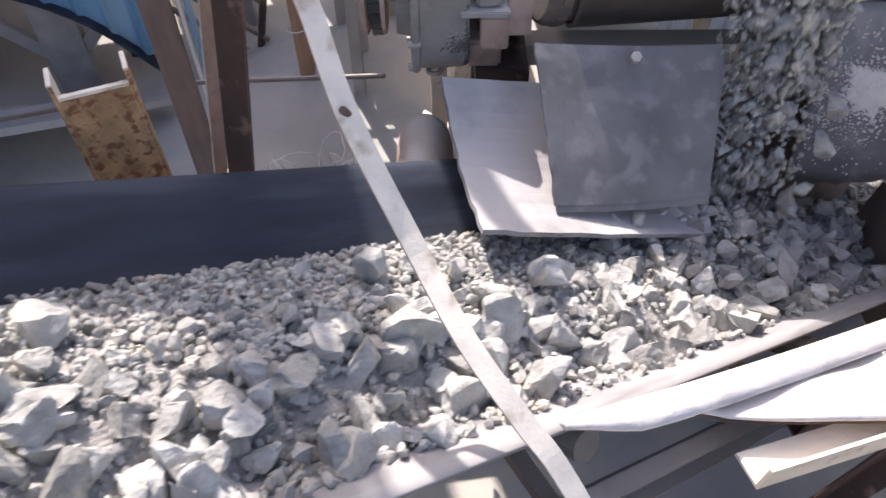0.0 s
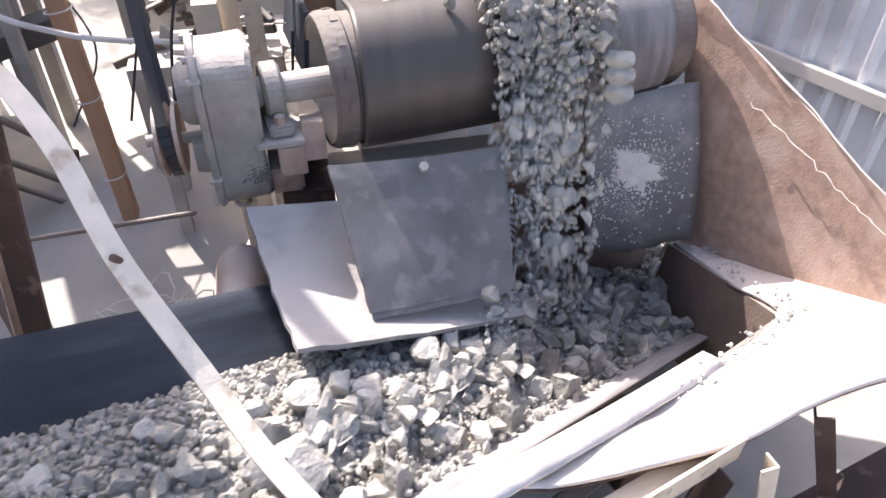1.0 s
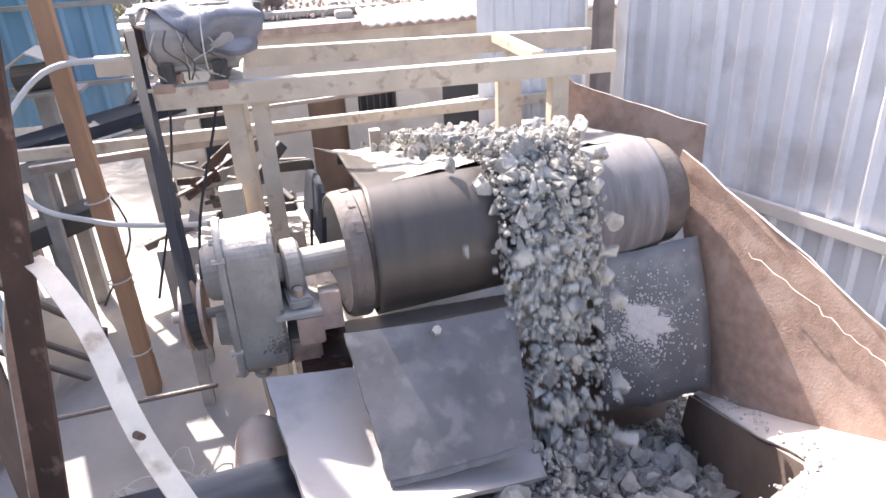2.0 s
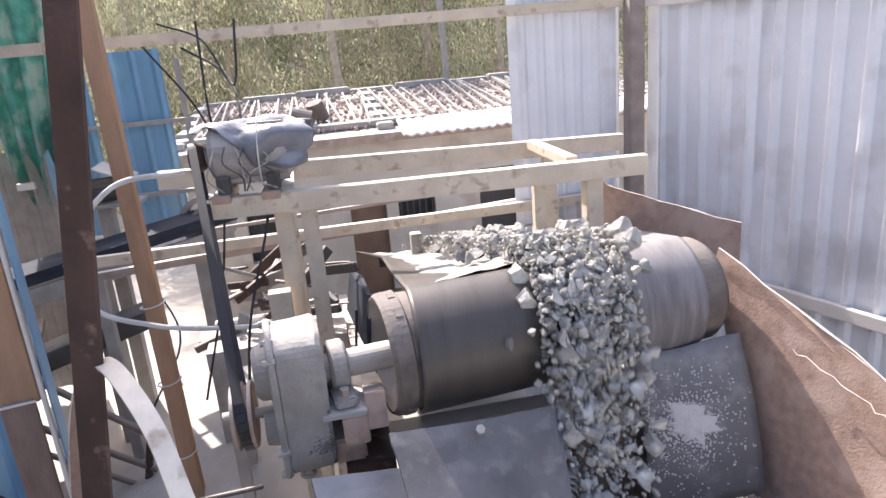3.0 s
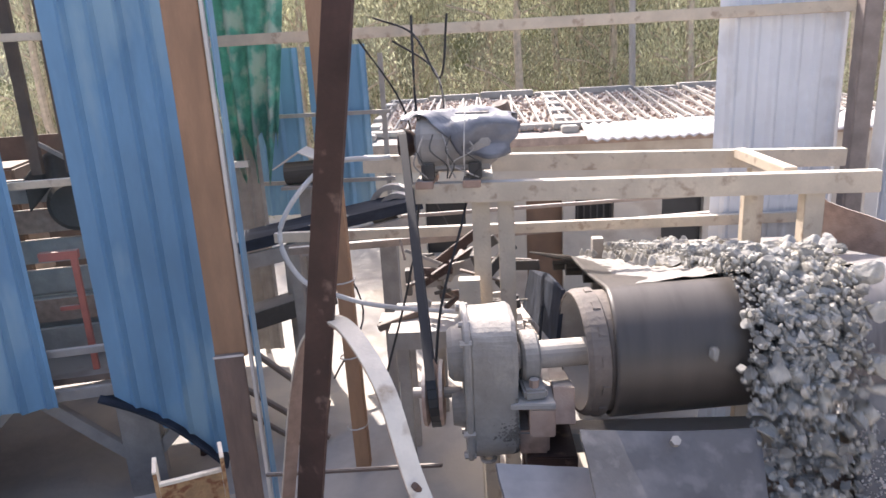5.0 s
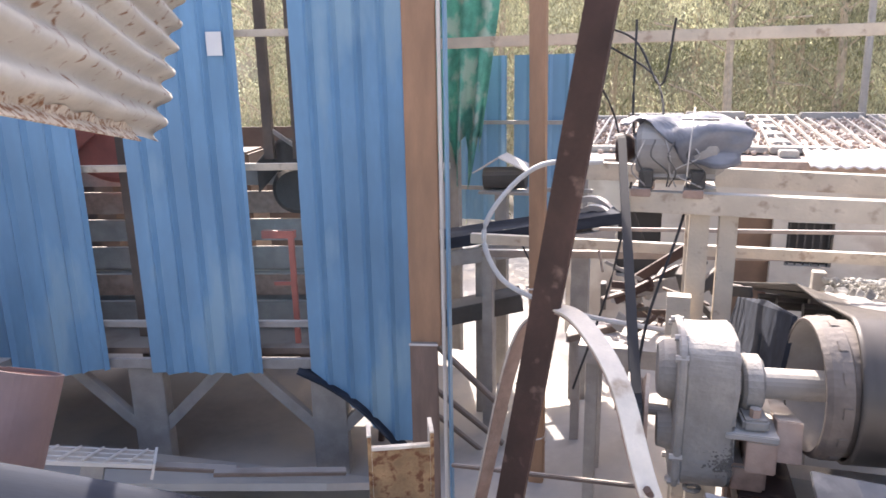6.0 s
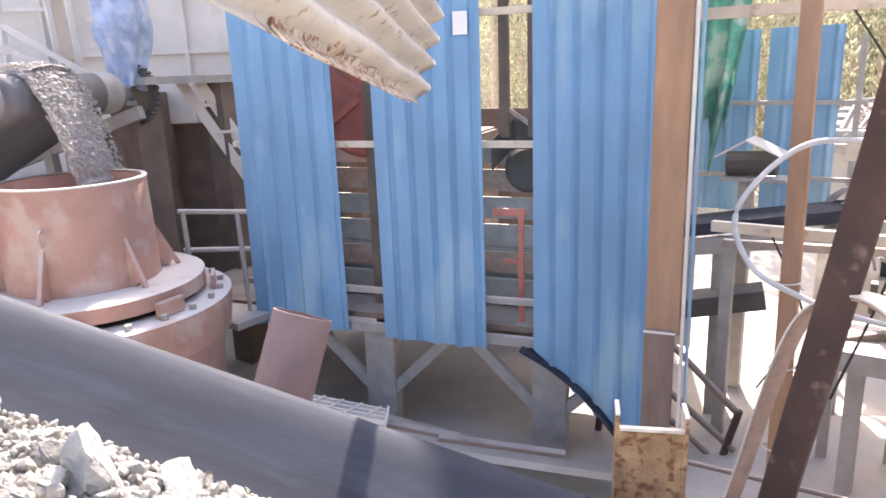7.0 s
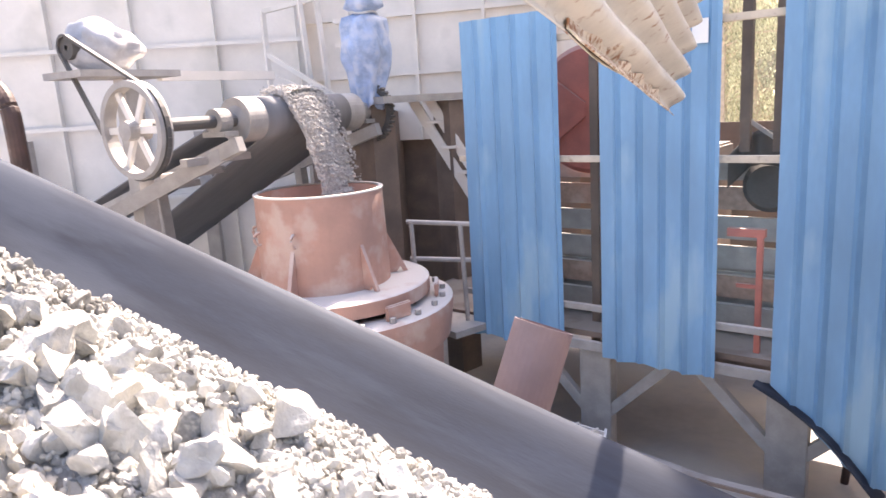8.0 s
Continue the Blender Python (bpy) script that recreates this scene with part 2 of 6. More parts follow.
def beam(bm, a, b, w, h, upv=(0, 0, 1), bevel=0.004):
    m, ln = along(a, b, upv)
    return box(bm, (0, -w / 2, -h / 2), (ln, w / 2, h / 2), m, bevel)


def angle_bar(bm, a, b, w, h, th=0.008, upv=(0, 0, 1)):
    m, ln = along(a, b, upv)
    box(bm, (0, -w / 2, -h / 2), (ln, w / 2, -h / 2 + th), m)
    box(bm, (0, -w / 2, -h / 2 + th), (ln, -w / 2 + th, h / 2), m)
    return bm


def cyl(bm, a, b, r1, r2=None, seg=24, cap=True):
    m, ln = along(a, b)
    r2 = r1 if r2 is None else r2
    rings = []
    for x, r in ((0, r1), (ln, r2)):
        rings.append([bm.verts.new(m @ Vector((x, r * math.cos(2 * math.pi * i / seg), r * math.sin(2 * math.pi * i / seg)))) for i in range(seg)])
    for i in range(seg):
        bm.faces.new((rings[0][i], rings[0][(i + 1) % seg], rings[1][(i + 1) % seg], rings[1][i]))
    if cap:
        bm.faces.new(rings[0][::-1])
        bm.faces.new(rings[1])
    return bm


def lathe(bm, m, profile, seg=40, closed=False):
    """Turn a profile of (along local x, radius) about local x of m."""
    rings = [[bm.verts.new(m @ Vector((x, r * math.cos(2 * math.pi * i / seg), r * math.sin(2 * math.pi * i / seg)))) for i in range(seg)] for x, r in profile]
    n = len(rings)
    for k in range(n if closed else n - 1):
        a, b = rings[k], rings[(k + 1) % n]
        for i in range(seg):
            bm.faces.new((a[i], a[(i + 1) % seg], b[(i + 1) % seg], b[i]))
    return bm


def tube(bm, pts, r, seg=6):
    pts = [Vector(p) for p in pts]
    prev = None
    for i, p in enumerate(pts):
        t = (pts[min(i + 1, len(pts) - 1)] - pts[max(i - 1, 0)]).normalized()
        u = Vector((0, 0, 1)) if abs(t.z) < 0.95 else Vector((0, 1, 0))
        y = u.cross(t).normalized()
        z = t.cross(y)
        ring = [bm.verts.new(p + r * (math.cos(2 * math.pi * k / seg) * y + math.sin(2 * math.pi * k / seg) * z)) for k in range(seg)]
        if prev:
            for k in range(seg):
                bm.faces.new((prev[k], prev[(k + 1) % seg], ring[(k + 1) % seg], ring[k]))
        else:
            bm.faces.new(ring[::-1])
        prev = ring
    bm.faces.new(prev)
    return bm


def curve_pts(pts, n=8):
    """Smooth way through points."""
    pts = [Vector(p) for p in pts]
    ext = [2 * pts[0] - pts[1]] + pts + [2 * pts[-1] - pts[-2]]
    out = []
    for i in range(1, len(ext) - 2):
        a, b, c, d = ext[i - 1:i + 3]
        for k in range(n):
            t = k / n
            out.append(0.5 * ((2 * b) + (c - a) * t + (2 * a - 5 * b + 4 * c - d) * t * t + (3 * b - a - 3 * c + d) * t ** 3))
    out.append(pts[-1])
    return out


def slab(bm, pts, thick):
    """A plate with the outline pts (nearly in one plane), thickened along minus its normal."""
    pts = [Vector(p) for p in pts]
    n = Vector((0, 0, 0))
    for i in range(1, len(pts) - 1):
        n += (pts[i] - pts[0]).cross(pts[i + 1] - pts[0])
    n.normalize()
    top = [bm.verts.new(p) for p in pts]
    bot = [bm.verts.new(p - n * thick) for p in pts]
    bm.faces.new(top)
    bm.faces.new(bot[::-1])
    k = len(pts)
    for i in range(k):
        bm.faces.new((top[i], bot[i], bot[(i + 1) % k], top[(i + 1) % k]))
    return bm


def ragged(a, b, n, amp, seed):
    """Points from a to b with a torn edge."""
    rnd = random.Random(seed)
    a, b = Vector(a), Vector(b)
    return [a.lerp(b, i / n) + Vector((rnd.uniform(-amp, amp), rnd.uniform(-amp, amp), rnd.uniform(-amp, amp))) * (0 if i in (0, n) else 1) for i in range(n + 1)]


def sheet_grid(bm, rows, thick=0.0):
    """Quads over a grid of points; thick closes it as a shell."""
    vs = [[bm.verts.new(p) for p in row] for row in rows]
    fs = []
    for i in range(len(vs) - 1):
        for j in range(len(vs[0]) - 1):
            fs.append(bm.faces.new((vs[i][j], vs[i][j + 1], vs[i + 1][j + 1], vs[i + 1][j])))
    if thick:
        bmesh.ops.recalc_face_normals(bm, faces=fs)
        bmesh.ops.solidify(bm, geom=fs, thickness=thick)
    return bm


def ribbed(width, height, pitch=0.2, depth=0.022, rib=0.05, thick=0.0015, cut=None, wave=0.0, seed=0):
    """A trapezoid-ribbed sheet in local x (width) and z (height); ribs stand out towards -y."""
    rnd = random.Random(seed)
    prof = []
    x = 0.0
    while x < width - 1e-6:
        e = min(x + pitch, width)
        for dx, y in ((0, 0), (pitch - rib - 0.03, 0), (pitch - rib, -depth), (pitch - 0.03, -depth)):
            if x + dx < width - 1e-6:
                prof.append((x + dx, y))
        x = e
    prof.append((width, 0))
    bm = bmesh.new()
    rows = []
    ph = rnd.uniform(0, 6)
    for k in range(9):
        f = k / 8
        row = []
        for px, py in prof:
            lo = cut(px) if cut else 0.0
            row.append(Vector((px, py + wave * math.sin(ph + 3 * px + 4 * f), lo + (height - lo) * f)))
        rows.append(row)
    return sheet_grid(bm, rows, thick)


def stone_mesh(name, seed, rough=0.28, flat=1.0):
    """An angular crushed stone of about unit size: a ball cut by random planes."""
    rnd = random.Random(seed)
    bm = bmesh.new()
    bmesh.ops.create_icosphere(bm, subdivisions=3, radius=0.5)
    planes = []
    for i in range(10):
        n = Vector((rnd.gauss(0, 1), rnd.gauss(0, 1), rnd.gauss(0, 1))).normalized()
        planes.append((n, rnd.uniform(0.16, 0.33)))
    for v in bm.verts:
        for n, dd in planes:
            k = v.co.dot(n) - dd
            if k > 0:
                v.co -= n * k
        v.co += v.co.normalized() * (0.045 * noise.noise(v.co * 5 + Vector((seed, 0, 0))) + 0.03 * noise.noise(v.co * 13) + rnd.uniform(-0.006, 0.006))
        v.co.x *= 1.25
        v.co.z *= flat * rnd.uniform(0.97, 1.03)
    me = bpy.data.meshes.new(name)
    bm.to_mesh(me)
    bm.free()
    me.materials.append(M_STONE)
    return me


STONES = [stone_mesh("stone", 10 + i, flat=(1.0, 0.8, 0.65, 0.9)[i % 4]) for i in range(8)]
STONE_ARR = []
for _me in STONES:
    _v = np.empty(len(_me.vertices) * 3)
    _me.vertices.foreach_get("co", _v)
    STONE_ARR.append((_v.reshape(-1, 3), [tuple(p.vertices) for p in _me.polygons]))


def small_stone_arr(seed, level):
    """A cheap angular pebble (level 1) or a cut stone (level 2)."""
    rnd = random.Random(seed)
    bm = bmesh.new()
    bmesh.ops.create_icosphere(bm, subdivisions=level, radius=0.5)
    planes = [(Vector((rnd.gauss(0, 1), rnd.gauss(0, 1), rnd.gauss(0, 1))).normalized(), rnd.uniform(0.15, 0.33)) for _ in range(9)]
    for v in bm.verts:
        if level == 1:
            v.co *= rnd.uniform(0.7, 1.15)
        for n, dd in planes if level == 2 else ():
            k = v.co.dot(n) - dd
            if k > 0:
                v.co -= n * k
        v.co.x *= 1.2
        v.co.z *= 0.8
    out = (np.array([v.co[:] for v in bm.verts]), [tuple(v.index for v in f.verts) for f in bm.faces])
    bm.free()
    return out


PEBBLES = [small_stone_arr(40 + i, 1) for i in range(6)]
MIDS = [small_stone_arr(60 + i, 2) for i in range(6)]


def heap_mesh(name, items, material, smooth=False):
    """One mesh of many stones; items: (array, place, size, rnd)."""
    verts, faces, base = [], [], 0
    for (va, fa), place, size, rnd in items:
        q = Euler((rnd.uniform(0, 6.3), rnd.uniform(0, 6.3), rnd.uniform(0, 6.3))).to_matrix()
        w = va @ np.array(q).T * size + np.array(place)
        verts.append(w)
        faces.extend(tuple(i + base for i in f) for f in fa)
        base += len(va)
    me = bpy.data.meshes.new(name)
    me.from_pydata(np.concatenate(verts).tolist(), [], faces)
    me.materials.append(material)
    return me

# ---- ground ----
GZ = 0.3
bm = bmesh.new()
rows = []
for i in range(41):
    y = -6 + 34 * (i / 40)
    row = []
    for j in range(41):
        x = -18 + 34 * (j / 40)
        z = GZ + 0.10 * noise.noise((x * 0.5, y * 0.5, 0)) + 0.03 * noise.noise((x * 2, y * 2, 3))
        z += 0.45 * math.exp(-((x + 0.35) ** 2 / 0.7 + (y - 5.4) ** 2 / 0.8))
        row.append(Vector((x, y, z)))
    rows.append(row)
E_ = 900.0
rows = [[Vector((r[0].x - E_, r[0].y, GZ)), *r, Vector((r[-1].x + E_, r[0].y, GZ))] for r in rows]
rows = [[Vector((p.x, -E_, GZ)) for p in rows[0]], *rows, [Vector((p.x, E_, GZ)) for p in rows[-1]]]
solid("ground", sheet_grid(bm, rows), M_GROUND, "dust-covered earth yard with pale stone powder", "ground", kind="structure", smooth=True)

# ---- lower conveyor: it climbs past the camera ----
C0 = Vector((-0.217, 1.149, 2.01))
BD, BA, BU = Vector((-0.800, -0.481, 0.358)), Vector((-0.515, 0.857, 0.0)), Vector((0.307, 0.185, 0.934))
BELT = Matrix((BD, -BA, BU)).transposed().to_4x4()
BELT.translation = C0
BX0, BX1 = -3.3, 7.5


def trough(y):
    """Height of the belt's surface across it, from its edges' level."""
    a = abs(y)
    k = max(0.0, (a - 0.20) / 0.35)
    return -0.20 + 0.20 * min(1.0, k) ** 1.25


low = thing("belt_conveyor", "inclined troughed black rubber belt conveyor loaded with crushed stone", "conveyor", at=BELT)
bm = bmesh.new()
ys = [-0.56, -0.5, -0.4, -0.3, -0.2, -0.07, 0.07, 0.2, 0.28, 0.36, 0.43, 0.49, 0.535, 0.565, 0.588, 0.604, 0.612, 0.612, 0.604]
zs = [trough(y) for y in ys[:10]] + [-0.075, -0.03, -0.002, 0.012, 0.016, 0.008, -0.012, -0.04, -0.075]
rows = [[Vector((BX0 + (BX1 - BX0) * i / 60, -y, z)) for y, z in zip(ys, zs)] for i in range(61)]
sheet_grid(bm, [r[4:] for r in rows], 0.012)
part("belt", bm, M_RUBBER, low, smooth=True)
part("dusty_belt_edge", sheet_grid(bmesh.new(), [r[:5] for r in rows], 0.012), M_BELT_EDGE, low, "dust-coated edge of the belt", smooth=True)
for sy in (-0.66, 0.66):
    part("stringer", boxes(((BX0, sy - 0.04, -0.42), (BX1, sy - 0.03, -0.24)), ((BX0, sy - 0.04, -0.25), (BX1, sy + 0.03, -0.24)), ((BX0, sy - 0.04, -0.42), (BX1, sy + 0.03, -0.41))), M_DARKBROWN, low)
for i in range(10):
    x = BX0 + 0.5 + i * 1.2
    bm = bmesh.new()
    cyl(bm, (x, -0.2, -0.27), (x, 0.2, -0.27), 0.05, seg=14)
    for s in (-1, 1):
        cyl(bm, (x, s * 0.23, -0.265), (x, s * 0.58, -0.085), 0.05, seg=14)
    part("idler", bm, M_DARK, low)
    part("idler_frame", boxes(((x - 0.03, -0.64, -0.36), (x + 0.03, 0.64, -0.33))), M_DARKBROWN, low)
for i in range(5):
    x = -2.6 + i * 2.6
    for sy in (-0.63, 0.63):
        w = BELT @ Vector((x, sy, -0.42))
        bm = bmesh.new()
        inv = BELT.inverted()
        beam(bm, inv @ w, inv @ Vector((w.x, w.y, GZ)), 0.09, 0.09)
        part("leg", bm, M_DARKBROWN, low)

# ---- upper conveyor with its head pulley ----
DY, DZ, DR = 2.64, 2.285, 0.278
YAW = 7.0
YT = math.tan(math.radians(YAW))
up = thing("discharge_conveyor", "rubber belt conveyor whose steel head pulley drops crushed stone", "conveyor")
SL = math.radians(16)
pulley = thing("head_pulley", "wide steel head drum with worn rubber lagging", "pulley", at=pose(0.36, DY - 0.03, DZ, 0, 0, YAW))
bm = bmesh.new()
lathe(bm, Matrix(), [(0.0, 0.255), (0.0, DR - 0.012), (0.02, DR), (0.09, DR + 0.004), (0.10, DR - 0.012), (1.65, DR - 0.012), (1.68, DR - 0.03), (1.68, 0.24)], seg=56)
part("shell", bm, M_COLLAR, pulley, "grimy steel rim", smooth=False)
bm = bmesh.new()
lathe(bm, Matrix(), [(0.004, 0.256), (0.20, 0.25), (0.22, 0.06)], seg=48)
part("end_disc", bm, M_STEEL_DUSTY, pulley, smooth=True)
bm = bmesh.new()
lathe(bm, Matrix(), [(1.67, 0.24), (1.63, 0.06)], seg=40)
part("end_disc", bm, M_STEEL_DUSTY, pulley, smooth=True)
for k in range(14):
    a = 2 * math.pi * k / 14
    part("lagging_clip", box(bmesh.new(), (0.05, -0.022, DR - 0.008), (0.085, 0.022, DR + 0.006), Matrix.Rotation(a, 4, "X"), 0.003), M_COLLAR, pulley)
bm = bmesh.new()
cyl(bm, (-0.30, 0, 0), (1.86, 0, 0), 0.062, seg=24)
part("shaft", bm, M_STEEL_DUSTY, pulley, "dusty turning shaft", smooth=False)


def wrap(x0, x1, r, back):
    """Belt strip round the drum from x0 to x1: rows along the travel."""
    rows = []
    for k in range(9):
        f = 1 - k / 8
        rows.append((DY + f * back * math.cos(SL), DZ + r * 1.0 - f * back * math.sin(SL)))
    for k in range(1, 25):
        a = math.radians(90 + 200 * k / 24)
        rows.append((DY + r * math.cos(a), DZ + r * math.sin(a)))
    y, z = rows[-1]
    for k in range(1, 7):
        rows.append((y + k / 6 * back * math.cos(SL) , z - k / 6 * back * math.sin(SL) * 0.9 + 0.0))
    return rows


bm = bmesh.new()
rows = []
way = wrap(0, 0, DR + 0.004, 4.6)
xs = [0.50, 0.52, 0.6, 0.75, 0.95, 1.3, 1.5, 1.68, 1.82, 1.89, 1.91]
for i, (y, z) in enumerate(way):
    flare = max(0.0, min(1.0, (y - DY - 0.25) / 0.8)) if i < 9 else 0.0
    rows.append([Vector((x, y, z + flare * 0.13 * (abs(x - 1.19) / 0.7) ** 2.2)) for x in xs])
rows = [[p + Vector((0, YT * (p.x - 0.36) - 0.03, 0)) for p in r] for r in rows]
sheet_grid(bm, [r[:6] for r in rows], 0.012)
part("belt", bm, M_BELT, up, smooth=True)
part("belt_dusty_side", sheet_grid(bmesh.new(), [r[5:] for r in rows], 0.012), M_BELT_DUSTY, up, "dust-greyed worn half of the belt", smooth=True)
for sx in (0.30, 2.06):
    bm = bmesh.new()
    beam(bm, (sx, DY - (0.22 if sx < 1 else -0.12), DZ - 0.16), (sx, DY + 4.6, DZ - 0.16 - 4.8 * math.sin(SL)), 0.09, 0.16)
    part("side_frame", bm, M_RUST, up)
bm = bmesh.new()
slab(bm, [(0.36, 2.85, 2.49), (0.33, 2.85, 2.20), (0.30, 4.9, 1.62), (0.36, 4.9, 1.93), (0.38, 3.8, 2.26)], 0.02)
part("skirt", bm, M_RUBBER, up, "torn black rubber skirt")
for i in range(4):
    y = DY + 0.9 + i * 1.0
    bm = bmesh.new()
    z = DZ + 0.22 - (y - DY) * math.sin(SL)
    cyl(bm, (0.7, y, z), (1.7, y, z), 0.05, seg=12)
    part("idler", bm, M_DARK, up)
for sx in (0.30, 2.06):
    for y in (DY + 1.3, DY + 3.6):
        bm = bmesh.new()
        beam(bm, (sx, y, DZ - 0.25 - (y - DY) * math.sin(SL)), (sx, y, GZ), 0.1, 0.1)
        part("leg", bm, M_RUST, up)

# bearings
for bx, label in ((0.16, "dusty cast pillow block bearing carrying the drum shaft"), (2.13, "rusty pillow block bearing at the drum's far end")):
    brg = thing("pillow_block", label, "bearing", group="shaft bearings", at=pose(bx, DY - 0.03 + YT * (bx - 0.36), DZ, 0, 0, YAW))
    bm = bmesh.new()
    lathe(bm, pose(-0.04, 0, 0), [(0, 0.065), (0, 0.10), (0.012, 0.115), (0.068, 0.115), (0.08, 0.10), (0.08, 0.065)], seg=28)
    part("housing", bm, M_GEAR, brg, smooth=False)
    part("foot", boxes(((-0.05, -0.17, -0.13), (0.05, 0.17, -0.085)), bevel=0.01), M_GEAR, brg)
    for sy in (-0.13, 0.13):
        bm = bmesh.new()
        cyl(bm, (0, sy, -0.088), (0, sy, -0.05), 0.022, seg=6)
        part("bolt", bm, M_RUST, brg)
# bearing pedestal beside the gearbox
ped = thing("bearing_bracket", "rust-brown welded steel bearing bracket with torn edges", "bracket")
part("cap", boxes(((0.07, DY - 0.25, DZ - 0.16), (0.26, DY + 0.25, DZ - 0.135)), bevel=0.004), M_STEEL_DUSTY, ped)
part("web", boxes(((0.15, DY - 0.24, DZ - 0.30), (0.26, DY + 0.25, DZ - 0.163)), bevel=0.006), M_RUST, ped)
part("gusset", boxes(((0.10, DY - 0.18, DZ - 0.42), (0.24, DY + 0.2, DZ - 0.303)), bevel=0.012), M_RUST, ped)
part("box", boxes(((0.14, DY - 0.2, DZ - 0.56), (0.36, DY + 0.25, DZ - 0.424)), bevel=0.006), M_RUST_DARK, ped)
bm = bmesh.new()
beam(bm, (0.2, DY + 0.2, DZ - 0.56), (0.2, DY + 0.2, GZ), 0.12, 0.12)
part("post", bm, M_RUST_DARK, ped)
part("crosstie", boxes(((0.36, DY + 0.0, DZ - 0.53), (2.1, DY + 0.12, DZ - 0.43))), M_CREAM, ped)

# ---- gearbox ----
gear = thing("gearbox", "dust-caked cast iron shaft-mounted gearbox with oil-dark stains", "gearbox", at=pose(-0.015, DY - 0.06, DZ - 0.07, 0, 0, 4))
outline = []
for k in range(20):
    a = math.pi * k / 19
    ca, sa = math.cos(a), math.sin(a)
    outline.append((0.20 * math.copysign(abs(ca) ** 0.6, ca), 0.10 + 0.19 * abs(sa) ** 0.6))
for k in range(20):
    a = math.pi + math.pi * k / 19
    ca, sa = math.cos(a), math.sin(a)
    outline.append((0.18 * math.copysign(abs(ca) ** 0.6, ca), -0.20 - 0.16 * abs(sa) ** 0.6))


def prism(bm, outline, x0, x1, grow=1.0, bev=0.02):
    rings = []
    for x, g in ((x0, grow - bev * 3), (x0 + bev, grow), (x1 - bev, grow), (x1, grow - bev * 3)):
        rings.append([bm.verts.new((x, y * g, z * g)) for y, z in outline])
    n = len(outline)
    for a, b in zip(rings, rings[1:]):
        for i in range(n):
            bm.faces.new((a[i], a[(i + 1) % n], b[(i + 1) % n], b[i]))
    bm.faces.new(rings[0][::-1])
    bm.faces.new(rings[-1])
    return bm


bm = prism(bmesh.new(), outline, -0.10, 0.11)
bmesh.ops.subdivide_edges(bm, edges=bm.edges[:], cuts=1, use_grid_fill=True)
for v in bm.verts:
    v.co += 0.008 * noise.noise_vector(v.co * 14)
part("housing", bm, M_GEAR, gear, smooth=False)
part("flange", prism(bmesh.new(), outline, -0.115, -0.085, 1.05, 0.008), M_GEAR, gear)
for k in range(0, 40, 4):
    y, z = outline[k]
    part("flange_bolt", cyl(bmesh.new(), (-0.13, y, z), (-0.08, y, z), 0.014, seg=6), M_STEEL_DUSTY, gear)
bm = bmesh.new()
lathe(bm, pose(-0.12, 0, 0.10), [(-0.06, 0.0), (-0.06, 0.10), (-0.04, 0.12), (0.02, 0.13)], seg=28)
lathe(bm, pose(-0.12, 0, -0.17), [(-0.05, 0.0), (-0.05, 0.075), (0.02, 0.09)], seg=24)
part("cover", bm, M_GEAR, gear, smooth=False)
bm = bmesh.new()
lathe(bm, pose(0.10, 0, 0.03), [(0.03, 0.06), (0.10, 0.075), (0.10, 0.055)], seg=24)
part("seal_ring", bm, M_DARK, gear)
crust = []
crnd = random.Random(31)
for k in range(520):
    v = crnd.random() ** 0.6
    z = -0.02 - 0.34 * v
    x = 0.105 - abs(crnd.gauss(0, 0.018 + 0.04 * v))
    y = -0.176 * (1 - max(0.0, (-z - 0.2) / 0.17) ** 2.4) ** 0.5 if z > -0.369 else -0.05
    crust.append((PEBBLES[k % 6], (x, y - 0.004, z), crnd.uniform(0.005, 0.010 + 0.012 * v), crnd))
oc = new("oil_crust", heap_mesh("oil_crust", crust, M_OIL))
oc.parent = gear
tagged(oc, "dark oily crust", kind="stuff")
bm = bmesh.new()
tube(bm, [(-0.02 + 0.03 * math.cos(a * 0.7), 0.03 * math.sin(a * 0.7) - 0.06, -0.40) for a in range(10)], 0.01, 6)
part("eyebolt", bm, M_STEEL_DUSTY, gear)
bm = bmesh.new()
beam(bm, (0.0, 0.02, -0.38), (0.02, 0.10, GZ - DZ), 0.07, 0.07)
part("torque_arm", bm, M_CREAM, gear)

# drive pulley on the gearbox and V-belt to the motor above
drive = thing("drive_pulley", "grooved rusty V-belt sheave on the gearbox input", "pulley", at=pose(-0.26, DY - 0.05, DZ - 0.17))
bm = bmesh.new()
lathe(bm, pose(-0.05, 0, 0), [(0, 0.03), (0, 0.145), (0.015, 0.15), (0.03, 0.12), (0.045, 0.15), (0.06, 0.12), (0.075, 0.15), (0.09, 0.145), (0.09, 0.03)], seg=36)
part("sheave", bm, M_RUST, drive)
bm = bmesh.new()
cyl(bm, (-0.10, 0, 0), (0.12, 0, 0), 0.025, seg=14)
part("shaft", bm, M_STEEL_DUSTY, drive)

MX, MY, MZ = -0.10, 3.62, 3.105
vb = thing("v_belt", "black V-belt running up to the electric motor", "drive belt")
a0 = Vector((-0.27, DY - 0.05, DZ - 0.17))
a1 = Vector((-0.435, MY + 0.03, MZ + 0.0))
dv = (a1 - a0).normalized()
nv = Vector((1, 0, 0)).cross(dv).normalized()
r0, r1 = 0.145, 0.075
pts = []
for k in range(13):
    a = math.pi * k / 12
    pts.append(a0 + r0 * (math.cos(a) * nv - math.sin(a) * dv))
for k in range(13):
    a = math.pi * k / 12
    pts.append(a1 + r1 * (-math.cos(a) * nv + math.sin(a) * dv))
pts.append(pts[0])
bm = bmesh.new()
